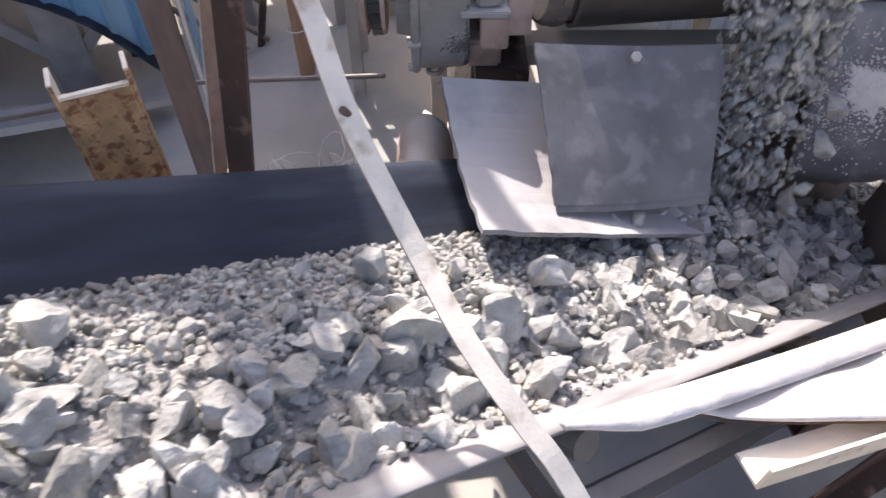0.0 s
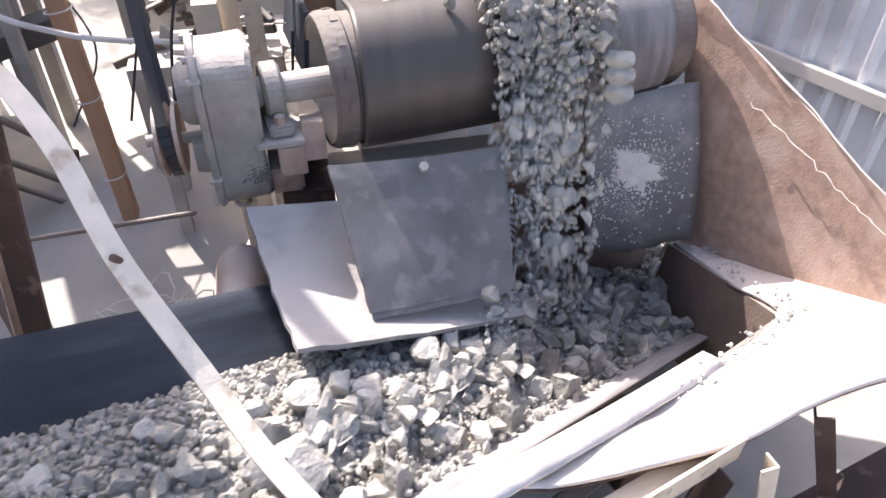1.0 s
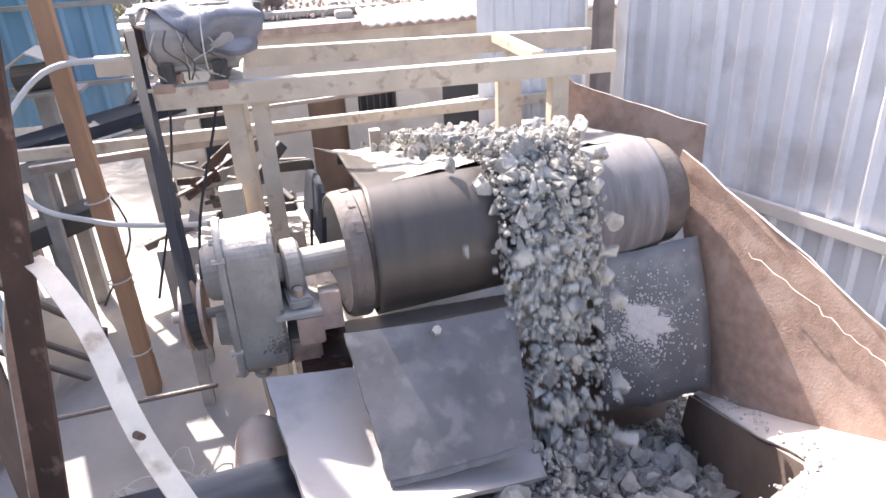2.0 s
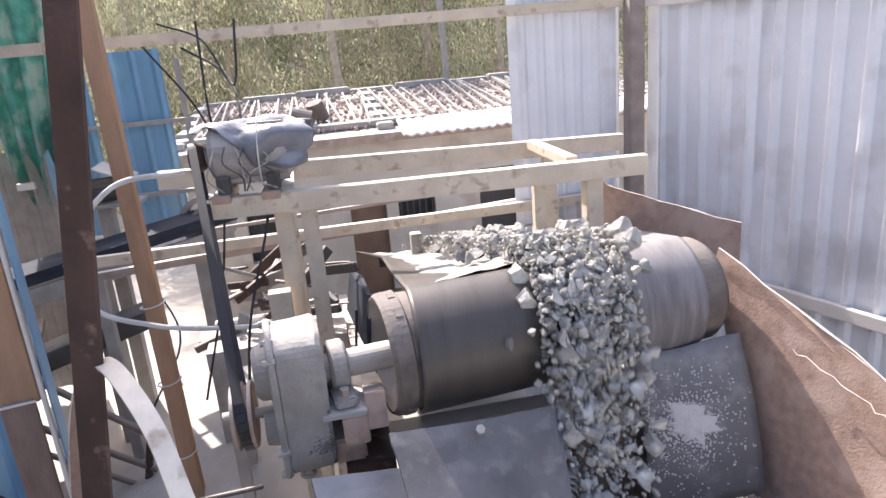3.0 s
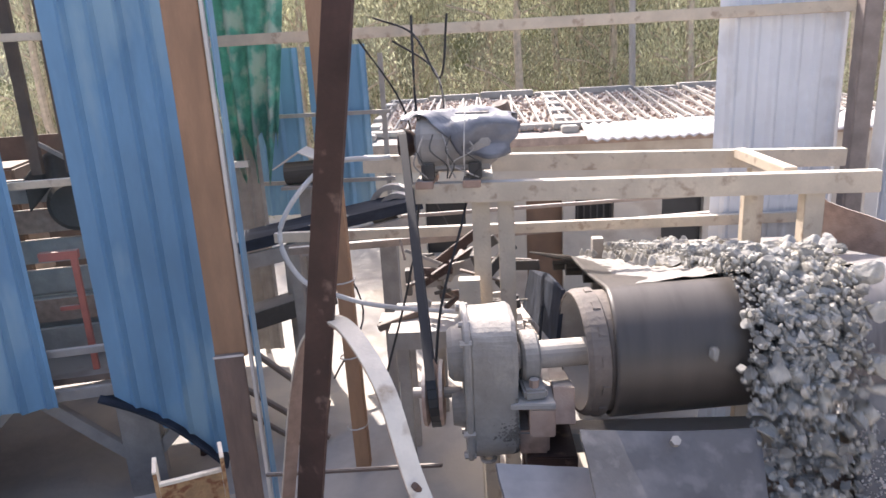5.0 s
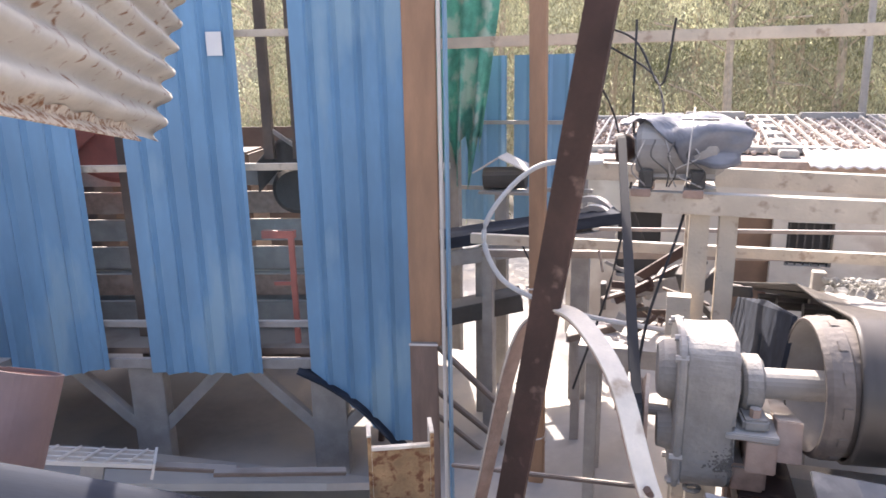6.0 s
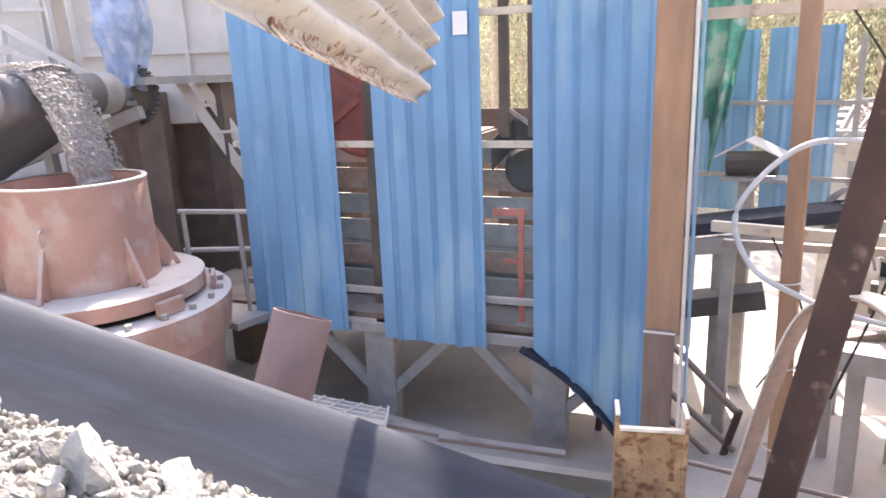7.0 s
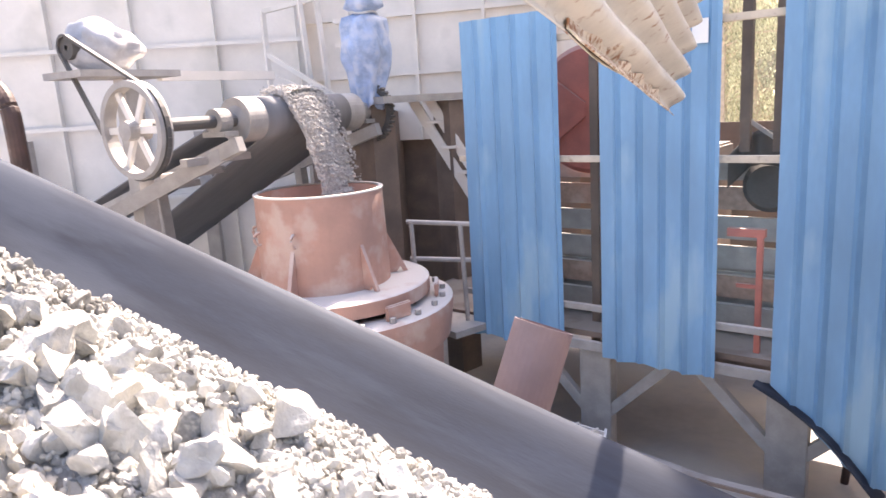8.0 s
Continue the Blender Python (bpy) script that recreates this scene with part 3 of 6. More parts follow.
for p, q in zip(pts, pts[1:]):
    beam(bm, p, q, 0.042, 0.016, upv=nv, bevel=0)
part("strand", bm, M_CABLE, vb)

# ---- motor frame ----
frame_ob = thing("steel_gantry", "dusty cream-painted steel channel frame carrying the motor", "frame")
FZ = 2.85
ends = [((-0.42, 3.56, FZ), (2.02, 3.36, FZ)), ((-0.78, 4.30, FZ + 0.06), (2.28, 4.22, FZ - 0.02))]
for a, b in ends:
    bm = bmesh.new()
    a, b = Vector(a), Vector(b)
    m, ln = along(a, b)
    box(bm, (0, -0.035, -0.065), (ln, -0.027, 0.045), m, 0.003)
    box(bm, (0, -0.026, 0.037), (ln, 0.04, 0.045), m)
    box(bm, (0, -0.026, -0.065), (ln, 0.04, -0.057), m)
    part("channel", bm, M_CREAM, frame_ob)
for x, ya, yb in ((0.02, 3.53, 4.28), (1.62, 3.41, 4.24)):
    bm = bmesh.new()
    beam(bm, (x, ya + 0.05, FZ + 0.03), (x, yb - 0.05, FZ + 0.03), 0.07, 0.06)
    part("crossbar", bm, M_CREAM, frame_ob)
for (x, y), lo, w in (((-0.02, 3.60), GZ, 0.10), ((0.12, 3.56), GZ, 0.09), ((1.42, 3.48), 2.35, 0.07), ((1.72, 3.42), 2.3, 0.10), ((-0.02, 4.28), GZ, 0.09), ((1.75, 4.24), GZ, 0.09)):
    bm = bmesh.new()
    beam(bm, (x, y, FZ - 0.066), (x, y, lo), w, w * 0.9)
    part("post", bm, M_CREAM, frame_ob)
part("block", boxes(((-0.16, 3.42, 2.15), (-0.04, 3.5, 2.36))), M_CREAM, frame_ob)

# ---- motor under its cover ----
motor = thing("electric_motor", "finned electric motor under a grey dusty plastic cover tied with wire", "motor", at=pose(-0.155, 3.66, MZ, 0, 0, -3))
bm = bmesh.new()
lathe(bm, pose(-0.20, 0, 0), [(0, 0.0), (0, 0.12), (0.03, 0.145), (0.10, 0.145), (0.40, 0.14), (0.44, 0.11), (0.44, 0)], seg=28)
part("body", bm, M_STEEL_DUSTY, motor)
for k in range(14):
    a = math.radians(150 + 17 * k)
    part("fin", box(bmesh.new(), (-0.12, -0.004, 0.135), (0.2, 0.004, 0.165), Matrix.Rotation(a, 4, "X")), M_STEEL_DUSTY, motor)
for sx in (-0.14, 0.12):
    for sy in (-0.12, 0.12):
        part("foot", boxes(((sx - 0.035, sy - 0.03, -0.19), (sx + 0.035, sy + 0.03, -0.10)), bevel=0.005), M_DARK, motor)
bm = bmesh.new()
lathe(bm, pose(-0.31, 0, 0), [(0, 0.02), (0, 0.07), (0.02, 0.08), (0.035, 0.06), (0.05, 0.08), (0.07, 0.07), (0.11, 0.035)], seg=24)
part("motor_pulley", bm, M_RUST_DARK, motor)
rows = []
for i in range(33):
    x = -0.25 + 0.58 * i / 32
    end = 108 + 92 * min(1.0, max(0.0, (x + 0.20) / 0.26)) + 12 * noise.noise((x * 8, 1, 5))
    row = []
    for k in range(37):
        a = math.radians(-35 + (end + 35) * k / 36)
        fold = 0.7 * abs(noise.noise((x * 6 + 2 * a, a * 1.6 - x * 4, 2)))
        r = 0.160 + 0.04 * fold + 0.008 * noise.noise((x * 26, a * 5, 7)) + 0.016 * math.sin(5 * a + 11 * x) + 0.02 * max(0.0, k - 26) / 10 * math.sin(31 * x) - 0.012 * math.cos(4 * a)
        r *= 1.0 if x < 0.14 else 1.0 - 0.9 * (x - 0.14)
        row.append(Vector((x + 0.03 * math.sin(3 * a) + 0.03 * noise.noise((a * 3, x * 9, 4)), r * math.cos(a) * 1.05, r * math.sin(a) + 0.01 - 0.02 * max(0.0, k - 28) / 8)))
    rows.append(row)
part("cover", sheet_grid(bmesh.new(), rows, 0.003), M_GREY_TARP, motor, "crumpled grey plastic cover", smooth=True)
wrnd = random.Random(12)
for k in range(7):
    x0 = -0.2 + 0.05 * k
    bm = bmesh.new()
    tube(bm, curve_pts([(x0, -0.15, 0.06), (x0 + wrnd.uniform(-0.05, 0.08), -0.19, -0.02), (x0 + wrnd.uniform(-0.06, 0.1), -0.18, -0.1), (x0 + wrnd.uniform(-0.05, 0.12), -0.15, -0.18)], 5), 0.0045, 5)
    part("lead", bm, M_STEEL_DUSTY if k % 2 else M_DARK, motor)
for sx in (-0.16, 0.10):
    part("base_rail", boxes(((sx - 0.05, -0.17, -0.235), (sx + 0.05, 0.17, -0.192)), bevel=0.004), M_RUST, motor)
bm = bmesh.new()
tube(bm, [(0.07 + 0.01 * math.sin(a), 0.205 * math.cos(a), 0.205 * math.sin(a) + 0.01) for a in [2 * math.pi * k / 24 for k in range(25)]], 0.004, 5)
part("tie_wire", bm, M_WIRE, motor)

# ---- discharge plates ----


def bowed(bl, br, tr, tl, sag, nx=14, ny=12, ragx=0.0, seed=0):
    """A bowed plate through four corners, sagging by sag in its middle."""
    bl, br, tr, tl = Vector(bl), Vector(br), Vector(tr), Vector(tl)
    rows = []
    for i in range(ny + 1):
        v = i / ny
        row = []
        for j in range(nx + 1):
            u = j / nx
            p = bl.lerp(br, u).lerp(tl.lerp(tr, u), v)
            p.z -= sag * (4 * v * (1 - v)) + 0.012 * math.sin(3.1 * u)
            if i in (0, ny) or j in (0, nx):
                p += Vector((1, 1, 0)) * ragx * noise.noise((u * 9, v * 9, seed))
            row.append(p)
        rows.append(row)
    return rows


plate = thing("guide_plate", "large worn grey rubber guide plate with a ragged edge", "plate")
part("sheet", sheet_grid(bmesh.new(), bowed((0.122, 1.475, 1.913), (1.04, 1.83, 1.515), (1.10, 2.40, 1.80), (-0.005, 2.22, 1.975), 0.09, ragx=0.008), 0.018), M_PLATE, plate, smooth=False)
flap = thing("deflector_plate", "dark double rubber deflector flap hanging below the drum", "plate")
part("front_sheet", sheet_grid(bmesh.new(), bowed((0.393, 1.717, 1.800), (0.977, 1.86, 1.700), (1.05, 2.29, 2.075), (0.325, 2.15, 2.172), -0.005, ragx=0.008, seed=2), 0.013), M_PLATE_DARK, flap)
part("back_sheet", sheet_grid(bmesh.new(), bowed((0.400, 1.703, 1.780), (0.990, 1.846, 1.680), (1.07, 2.30, 2.050), (0.34, 2.16, 2.147), -0.005, ragx=0.006, seed=4), 0.012), M_PLATE_DARK, flap)
bm = bmesh.new()
cyl(bm, (0.69, 2.165, 2.095), (0.69, 2.143, 2.118), 0.02, seg=6)
part("bolt", bm, M_STEEL_DUSTY, flap)
for k in range(4):
    rows = [[Vector((1.0 + 0.012 * k + 0.05 * math.cos(a), 2.02 + 0.02 * k + 0.03 * j, 1.76 + 0.06 * math.sin(a) + 0.012 * k)) for a in [0.3 + 2.6 * q / 9 for q in range(10)]] for j in range(3)]
    part("ply", sheet_grid(bmesh.new(), rows, 0.006), M_PLATE_DARK, flap, "curled torn belt ply", smooth=True)
# curved rubber sheet at the far end of the drum
def curtain_at(u, f):
    return Vector((1.52 + 0.56 * u, 2.52 - 0.42 * f + 0.16 * f * f + 0.04 * (1 - u), 2.12 - 0.72 * f - 0.02 * math.sin(u * 4.8)))


curtain = thing("rubber_curtain", "curved dark rubber curtain splashed with pale dust", "plate")
part("sheet", sheet_grid(bmesh.new(), [[curtain_at(j / 12, i / 12 + (0.03 * noise.noise((j * 0.7, 0, 2)) if i == 12 else 0.0)) for j in range(13)] for i in range(13)], 0.014), M_CURTAIN, curtain, smooth=True)
rows = []
for i in range(9):
    row = []
    for k in range(73):
        a = 2 * math.pi * k / 72
        r = (i / 8) * (0.75 + 0.5 * noise.noise((math.cos(a) * 2.2, math.sin(a) * 2.2, 3)) + 0.35 * abs(noise.noise((math.cos(a) * 7, math.sin(a) * 7, 9))))
        p = curtain_at(0.44 + 0.23 * r * math.cos(a), 0.43 + 0.14 * r * math.sin(a) + 0.06 * r * math.cos(a))
        row.append(p + Vector((0, -0.021, 0.003)) * (1.0 if i < 8 else 0.72) + Vector((0, -0.010, 0)) * noise.noise(tuple(p * 26)) * (1 - i / 8))
    rows.append(row)
part("dust_splash", sheet_grid(bmesh.new(), rows), M_DUST, curtain, "splash of pale stone dust", smooth=True)
items = []
crnd = random.Random(14)
for k in range(1500):
    a, r = crnd.uniform(0, 6.28), abs(crnd.gauss(0, 0.75))
    u, f = 0.40 + 0.36 * r * math.cos(a), 0.45 + 0.28 * r * math.sin(a)
    if 0.03 < u < 0.97 and 0.05 < f < 0.95:
        items.append((PEBBLES[k % 6], curtain_at(u, f) + Vector((0, -0.018, 0)), crnd.uniform(0.004, 0.015), crnd))
specks = new("dust_speck", heap_mesh("dust_speck", items, M_DUST))
specks.parent = curtain
tagged(specks, "specks of stuck dust and grit", kind="stuff")

# side and back rust plates
solid("side_plate", slab(bmesh.new(), [(2.12, 2.34, 1.22), (2.24, 1.93, 1.40), (2.37, 1.57, 1.53), (2.52, 1.12, 1.66), (2.70, 0.60, 1.74), (2.70, 0.60, 1.78), *ragged((2.42, 1.43, 2.00), (2.11, 2.76, 2.50), 9, 0.012, 3), (2.10, 2.78, 2.40)], 0.012), M_RUST,
      "large rusty steel side plate with a torn flame-cut edge", "plate")
bm = bmesh.new()
tube(bm, [p + Vector((-0.012, 0, 0)) for p in ragged((2.185, 2.25, 2.16), (2.40, 1.42, 1.90), 26, 0.008, 15)], 0.0035, 5)
solid("weld_bead", bm, M_RUST, "rough weld bead running along the rusty plate", "weld")
solid("back_plate", slab(bmesh.new(), [(1.86, 3.60, 2.28), (2.52, 3.18, 2.10), (2.52, 3.18, 2.47), *ragged((2.4, 3.26, 2.50), (1.90, 3.60, 2.68), 6, 0.006, 5), (1.86, 3.62, 2.72)], 0.012), M_RUST,
      "rusty steel skirt plate standing beside the upper belt", "plate")

# ---- receiving hopper and dusty deck ----
hop = thing("receiving_hopper", "dust-covered steel receiving skirt round the lower belt", "hopper")
part("end_wall", slab(bmesh.new(), [(2.09, 2.40, 1.27), (2.00, 1.50, 1.62), (1.98, 1.52, 0.85), (2.07, 2.45, 0.75)], 0.02), M_DARKBROWN, hop)
part("near_wall", slab(bmesh.new(), [(1.98, 1.49, 1.60), (0.95, 1.06, 1.66), (0.90, 1.12, 1.45), (1.96, 1.55, 0.86)], 0.015), M_DARKBROWN, hop)
part("back_wall", slab(bmesh.new(), [(0.98, 2.40, 1.80), (2.08, 2.62, 1.70), (2.08, 2.62, 0.7), (0.98, 2.40, 1.05)], 0.015), M_DARKBROWN, hop)
deck = thing("dust_deck", "warped steel deck plate under a thick white dust layer", "deck plate")
inner = [(0.62, 0.90, 1.87), (0.80, 0.98, 1.80), (1.20, 1.16, 1.70), (1.55, 1.30, 1.655), (1.98, 1.50, 1.635), (2.00, 1.75, 1.54), (2.05, 2.10, 1.40), (2.09, 2.40, 1.285)]
outer = [(0.62, 0.885, 1.865), (0.98, 0.89, 1.81), (1.38, 0.92, 1.79), (1.72, 0.99, 1.80), (2.22, 1.05, 1.80), (2.52, 1.22, 1.72), (2.27, 1.93, 1.44), (2.13, 2.36, 1.30)]
rows = []
for a, b in zip(curve_pts(inner, 5), curve_pts(outer, 5)):
    rows.append([a.lerp(b, k / 8) + Vector((0, 0, 0.02 * noise.noise(tuple(a.lerp(b, k / 8) * 6)) + 0.012 * math.sin(math.pi * k / 8))) for k in range(9)])
part("dust_layer", sheet_grid(bmesh.new(), rows, 0.016), M_DUST, deck, "thick white stone dust", smooth=True)
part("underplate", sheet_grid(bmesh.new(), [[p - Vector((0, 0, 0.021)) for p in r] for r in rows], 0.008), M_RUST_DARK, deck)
lip = curve_pts([(0.28, 0.80, 1.99), (0.45, 0.88, 1.93), (0.62, 0.95, 1.89), (0.80, 1.03, 1.84), (1.15, 1.19, 1.745), (1.55, 1.36, 1.68)], 5)
rows = [[p + Vector((0.045, -0.077, 0.006 * math.sin(i * 1.3))) * min(1.0, 0.25 + i / 7), p + Vector((0.022, -0.038, 0.006)) * min(1.0, 0.25 + i / 7), p] for i, p in enumerate(lip)]
solid("rubber_lip", sheet_grid(bmesh.new(), rows, 0.016), M_DUST, "dust-coated rubber sealing lip along the belt edge", "strip", smooth=True)
brk = thing("support_bracket", "cream angle-iron bracket under the deck", "bracket")
part("angle", angle_bar(bmesh.new(), (0.80, 0.78, 1.785), (1.40, 0.97, 1.735), 0.10, 0.10, 0.010), M_CREAM, brk)
part("strut", angle_bar(bmesh.new(), (1.30, 0.86, 1.72), (1.12, 0.82, 1.15), 0.07, 0.07), M_RUST_DARK, brk)
part("cross_beam", angle_bar(bmesh.new(), (1.0, 0.95, 1.70), (2.3, 1.25, 1.60), 0.08, 0.10), M_RUST_DARK, brk)
part("strut", angle_bar(bmesh.new(), (1.75, 0.98, 1.74), (1.95, 0.85, 1.05), 0.06, 0.06), M_RUST_DARK, brk)
part("strut", angle_bar(bmesh.new(), (1.45, 0.86, 1.74), (1.50, 0.80, 1.30), 0.06, 0.06), M_CREAM, brk)
# dark plate added in place of the unlit void below the deck
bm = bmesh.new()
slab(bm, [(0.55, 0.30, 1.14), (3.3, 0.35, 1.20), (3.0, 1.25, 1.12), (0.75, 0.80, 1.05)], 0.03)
solid("lower_plate", bm, M_RUST_DARK, "added dark plate standing in for the shade below the deck", "plate")
rnd = random.Random(8)
items = []
for k in range(160):
    f = rnd.random()
    a = Vector(inner[4]).lerp(Vector(inner[7]), f) if rnd.random() < 0.6 else Vector(inner[2]).lerp(Vector(inner[4]), f)
    p = a + Vector((rnd.uniform(0.0, 0.12), rnd.uniform(-0.1, 0.03), 0.02))
    items.append((PEBBLES[k % 6], p, rnd.uniform(0.006, 0.026), rnd))
tagged(new("spilled_gravel", heap_mesh("spilled_gravel", items, M_STONE)), "small stones spilled on the dusty deck edge", "gravel", kind="stuff")

# ---- bent strap hoop over the belt ----
hoop = curve_pts([(0.62, 0.25, 1.5), (0.296, 0.63, 1.965), (0.18, 0.74, 2.09), (0.05, 0.88, 2.215), (-0.075, 1.06, 2.36), (-0.205, 1.215, 2.585), (-0.285, 1.36, 2.77), (-0.385, 1.53, 2.848), (-0.475, 1.70, 2.838), (-0.565, 1.87, 2.765), (-0.64, 1.91, 2.66), (-0.70, 1.92, 2.45), (-0.78, 1.97, 2.08), (-0.89, 2.06, 1.60), (-1.0, 2.16, 1.1)], 6)
rows, liner = [], []
for i, p in enumerate(hoop):
    t = (hoop[min(i + 1, len(hoop) - 1)] - hoop[max(i - 1, 0)]).normalized()
    w = (Vector((0.75, 0.62, 0.1)) - t * Vector((0.75, 0.62, 0.1)).dot(t)).normalized()
    n = t.cross(w).normalized()
    n = n if n.dot(Vector((-0.35, 1.5, 1.9)) - p) > 0 else -n
    rows.append([p - w * 0.026, p + w * 0.026])
    liner.append([p - w * 0.025 + n * 0.009, p + w * 0.025 + n * 0.009])
strap = thing("flat_bar_hoop", "bent dusty cream flat-bar hoop arched over the belt", "hoop")
part("bar", sheet_grid(bmesh.new(), rows, 0.006), M_STRAP, strap)
# a browner strip follows the inner side of the whole bar
part("underside", sheet_grid(bmesh.new(), liner, 0.005), M_RUST, strap, "brown underside")
bm = bmesh.new()
cyl(bm, (-0.203, 1.217, 2.575), (-0.212, 1.203, 2.598), 0.009, seg=10)
part("bolt_hole", bm, M_RUST_DARK, strap)

# ---- posts beyond the belt ----
dp = thing("leaning_post", "dark red-brown steel angle post leaning beside the belt", "post")
part("angle", angle_bar(bmesh.new(), (-0.905, 1.77, 0.3), (-0.262, 1.75, 4.4), 0.10, 0.10, 0.012, upv=(0.5, 1, 0)), M_RUST_DARK, dp)
ch = thing("channel_stub", "short rust-blotched white steel channel standing on end", "channel", at=Matrix())
bm = bmesh.new()
yw = Vector((-0.912, -0.41, 0.0))
xd = Vector((-0.045, 0.03, -1.0))
xd = (xd - yw * xd.dot(yw)).normalized()
m = Matrix((xd, yw, xd.cross(yw))).transposed().to_4x4()
m.translation = Vector((-0.961, 1.605, 2.365))
ln = 1.0
box(bm, (0.0, -0.092, -0.006), (ln, 0.092, 0.006), m)
part("web", bm, M_WORN_WHITE, ch)
for s in (-1, 1):
    bm = bmesh.new()
    box(bm, (-0.045, s * 0.099 - 0.006, -0.006), (ln, s * 0.099 + 0.006, 0.08), m)
    part("flange", bm, M_WORN_WHITE, ch)
    bm = bmesh.new()
    box(bm, (-0.051, s * 0.099 - 0.0065, -0.006), (-0.043, s * 0.099 + 0.0065, 0.08), m)
    part("flange_tip", bm, M_STRAP, ch, "bare pale cut edge")
bm = bmesh.new()
box(bm, (-0.043, 0.0925, -0.007), (ln, 0.0927, 0.079), m)
box(bm, (-0.043, -0.0927, -0.007), (ln, -0.0925, 0.079), m)
part("inner_face", bm, M_STRAP, ch, "chalky pale inner faces")
bm = bmesh.new()
box(bm, (-0.006, -0.092, -0.008), (0.004, 0.092, 0.008), m)
part("top_edge", bm, M_STRAP, ch, "bare pale cut edge")
bp = thing("slim_post", "brown slim steel pipe post in the dusty yard", "post")
bm = bmesh.new()
beam(bm, (-1.03, 4.6, GZ), (-1.08, 4.6, 5.6), 0.11, 0.11)
part("tube", bm, M_BROWN, bp)
for k in range(3):
    bm = bmesh.new()
    z = 0.75 + k * 0.6
    tube(bm, [(-1.05 + 0.085 * math.cos(a), 4.6 + 0.085 * math.sin(a), z + 0.01 * a) for a in [k2 * 0.6 for k2 in range(12)]], 0.006, 5)
    part("wire_tie", bm, M_WIRE, bp)

# ---- blue sheeted machine shed ----
WA, WB = Vector((-5.14, 3.63, 0)), Vector((-1.62, 4.55, 0))
WD = (WB - WA).normalized()
WALL = Matrix((WD, Vector((0, 0, 1)).cross(WD), Vector((0, 0, 1)))).transposed().to_4x4()
WALL.translation = WA


def wx(x):
    """Distance along the shed wall of the place whose plan x is given."""
    return (x - WA.x) / WD.x


# the tops of the second and third sheets are unseen, raised to shade the heap
for n, (xa, xb, lo, hi, cut) in enumerate((
        (-5.20, -4.31, 1.27, 4.03, lambda p: 0.03 * math.sin(p * 9)),
        (-3.98, -3.12, 1.27, 5.9, lambda p: 0.012 * math.sin(p * 25)),
        (-2.75, -1.92, 0.70, 5.9, lambda p: max(0.0, 0.60 - 1.05 * max(0, p - 0.02)) if p < 0.6 else 0.0))):
    w = wx(xb) - wx(xa)
    sh = thing("wall_sheet", ("sky-blue ribbed steel sheet hanging on the shed frame", "sky-blue ribbed steel sheet with a paper label", "sky-blue ribbed steel sheet with a slanting torn foot")[n], "sheet",
               group="blue wall sheets", at=WALL @ pose(wx(xa), -0.03, lo))
    part("sheet", ribbed(w, hi - lo, pitch=(0.185, 0.172, 0.168)[n], depth=0.032, rib=0.03, cut=cut, wave=0.006, seed=n), M_BLUE, sh)
    if n == 1:
        part("paper_label", boxes(((w - 0.19, -0.034, 2.40), (w - 0.08, -0.032, 2.56)), bevel=0), M_PAPER, sh)
wp = thing("corner_post", "wide brown-painted steel post with a pale edge and a spliced foot", "post", at=pose(-1.600, 3.40, GZ, 0, 0, 12))
part("face", boxes(((0.004, 0.0, 1.64), (0.188, 0.03, 5.5)), bevel=0.006), M_BROWN, wp)
part("splice", boxes(((0.0, -0.022, 0.0), (0.165, 0.012, 1.655)), ((0.002, -0.024, 1.655), (0.163, 0.012, 1.668)), bevel=0.005), M_SPLICE, wp, "dull dark brown splice plate with a pale welded top")
part("splice_weld", boxes(((-0.004, -0.027, 1.652), (0.170, -0.020, 1.666)), bevel=0.002), M_WHITE_STEEL, wp)
part("edge_trim", boxes(((0.194, -0.012, 0.0), (0.212, 0.05, 5.5)), bevel=0.004), M_WHITE_STEEL, wp)
part("return_sheet", boxes(((0.222, 0.03, 0.4), (0.232, 0.22, 5.5))), M_BLUE, wp)

shed = thing("shed_frame", "dusty steel frame and trestle of the machine shed", "frame", at=WALL)
for z, th in ((3.82, 0.05), (2.88, 0.05), (1.66, 0.05), (1.33, 0.08)):
    part("rail", boxes(((wx(-5.3) if z < 3 else wx(-4.4), 0.012, z - th / 2), (wx(-1.95), 0.06, z + th / 2)), bevel=0.004), M_CREAM if z > 2.5 else M_STEEL_DUSTY, shed)
for x in (-4.10, -2.66):
    part("leg", boxes(((wx(x) - 0.14, 0.09, GZ), (wx(x) + 0.14, 0.22, 1.26)), bevel=0.006), M_STEEL_DUSTY, shed)
    for s in (-1, 1):
        bm = bmesh.new()
        beam(bm, (wx(x) + s * 0.1, 0.14, 0.72), (wx(x) + s * 0.62, 0.14, 1.24), 0.07, 0.09)
        part("brace", bm, M_STEEL_DUSTY, shed)
for x, z0, z1 in ((-2.84, 2.9, 5.0), (-3.06, 2.9, 5.0), (-4.2, 0.6, 5.0)):
    part("stud", boxes(((wx(x) - 0.035, 0.35, z0), (wx(x) + 0.035, 0.42, z1))), M_DARKBROWN, shed)
# the pale floor deck is coloured dark in place of the shade inside the shed
part("floor_deck", boxes(((wx(-6.2), 0.10, 1.38), (wx(-1.95), 1.9, 1.43))), M_DARKBROWN, shed)
part("back_sheet", boxes(((wx(-5.3), 2.6, GZ), (wx(-2.9), 2.63, 3.0))), M_DARKBROWN, shed)
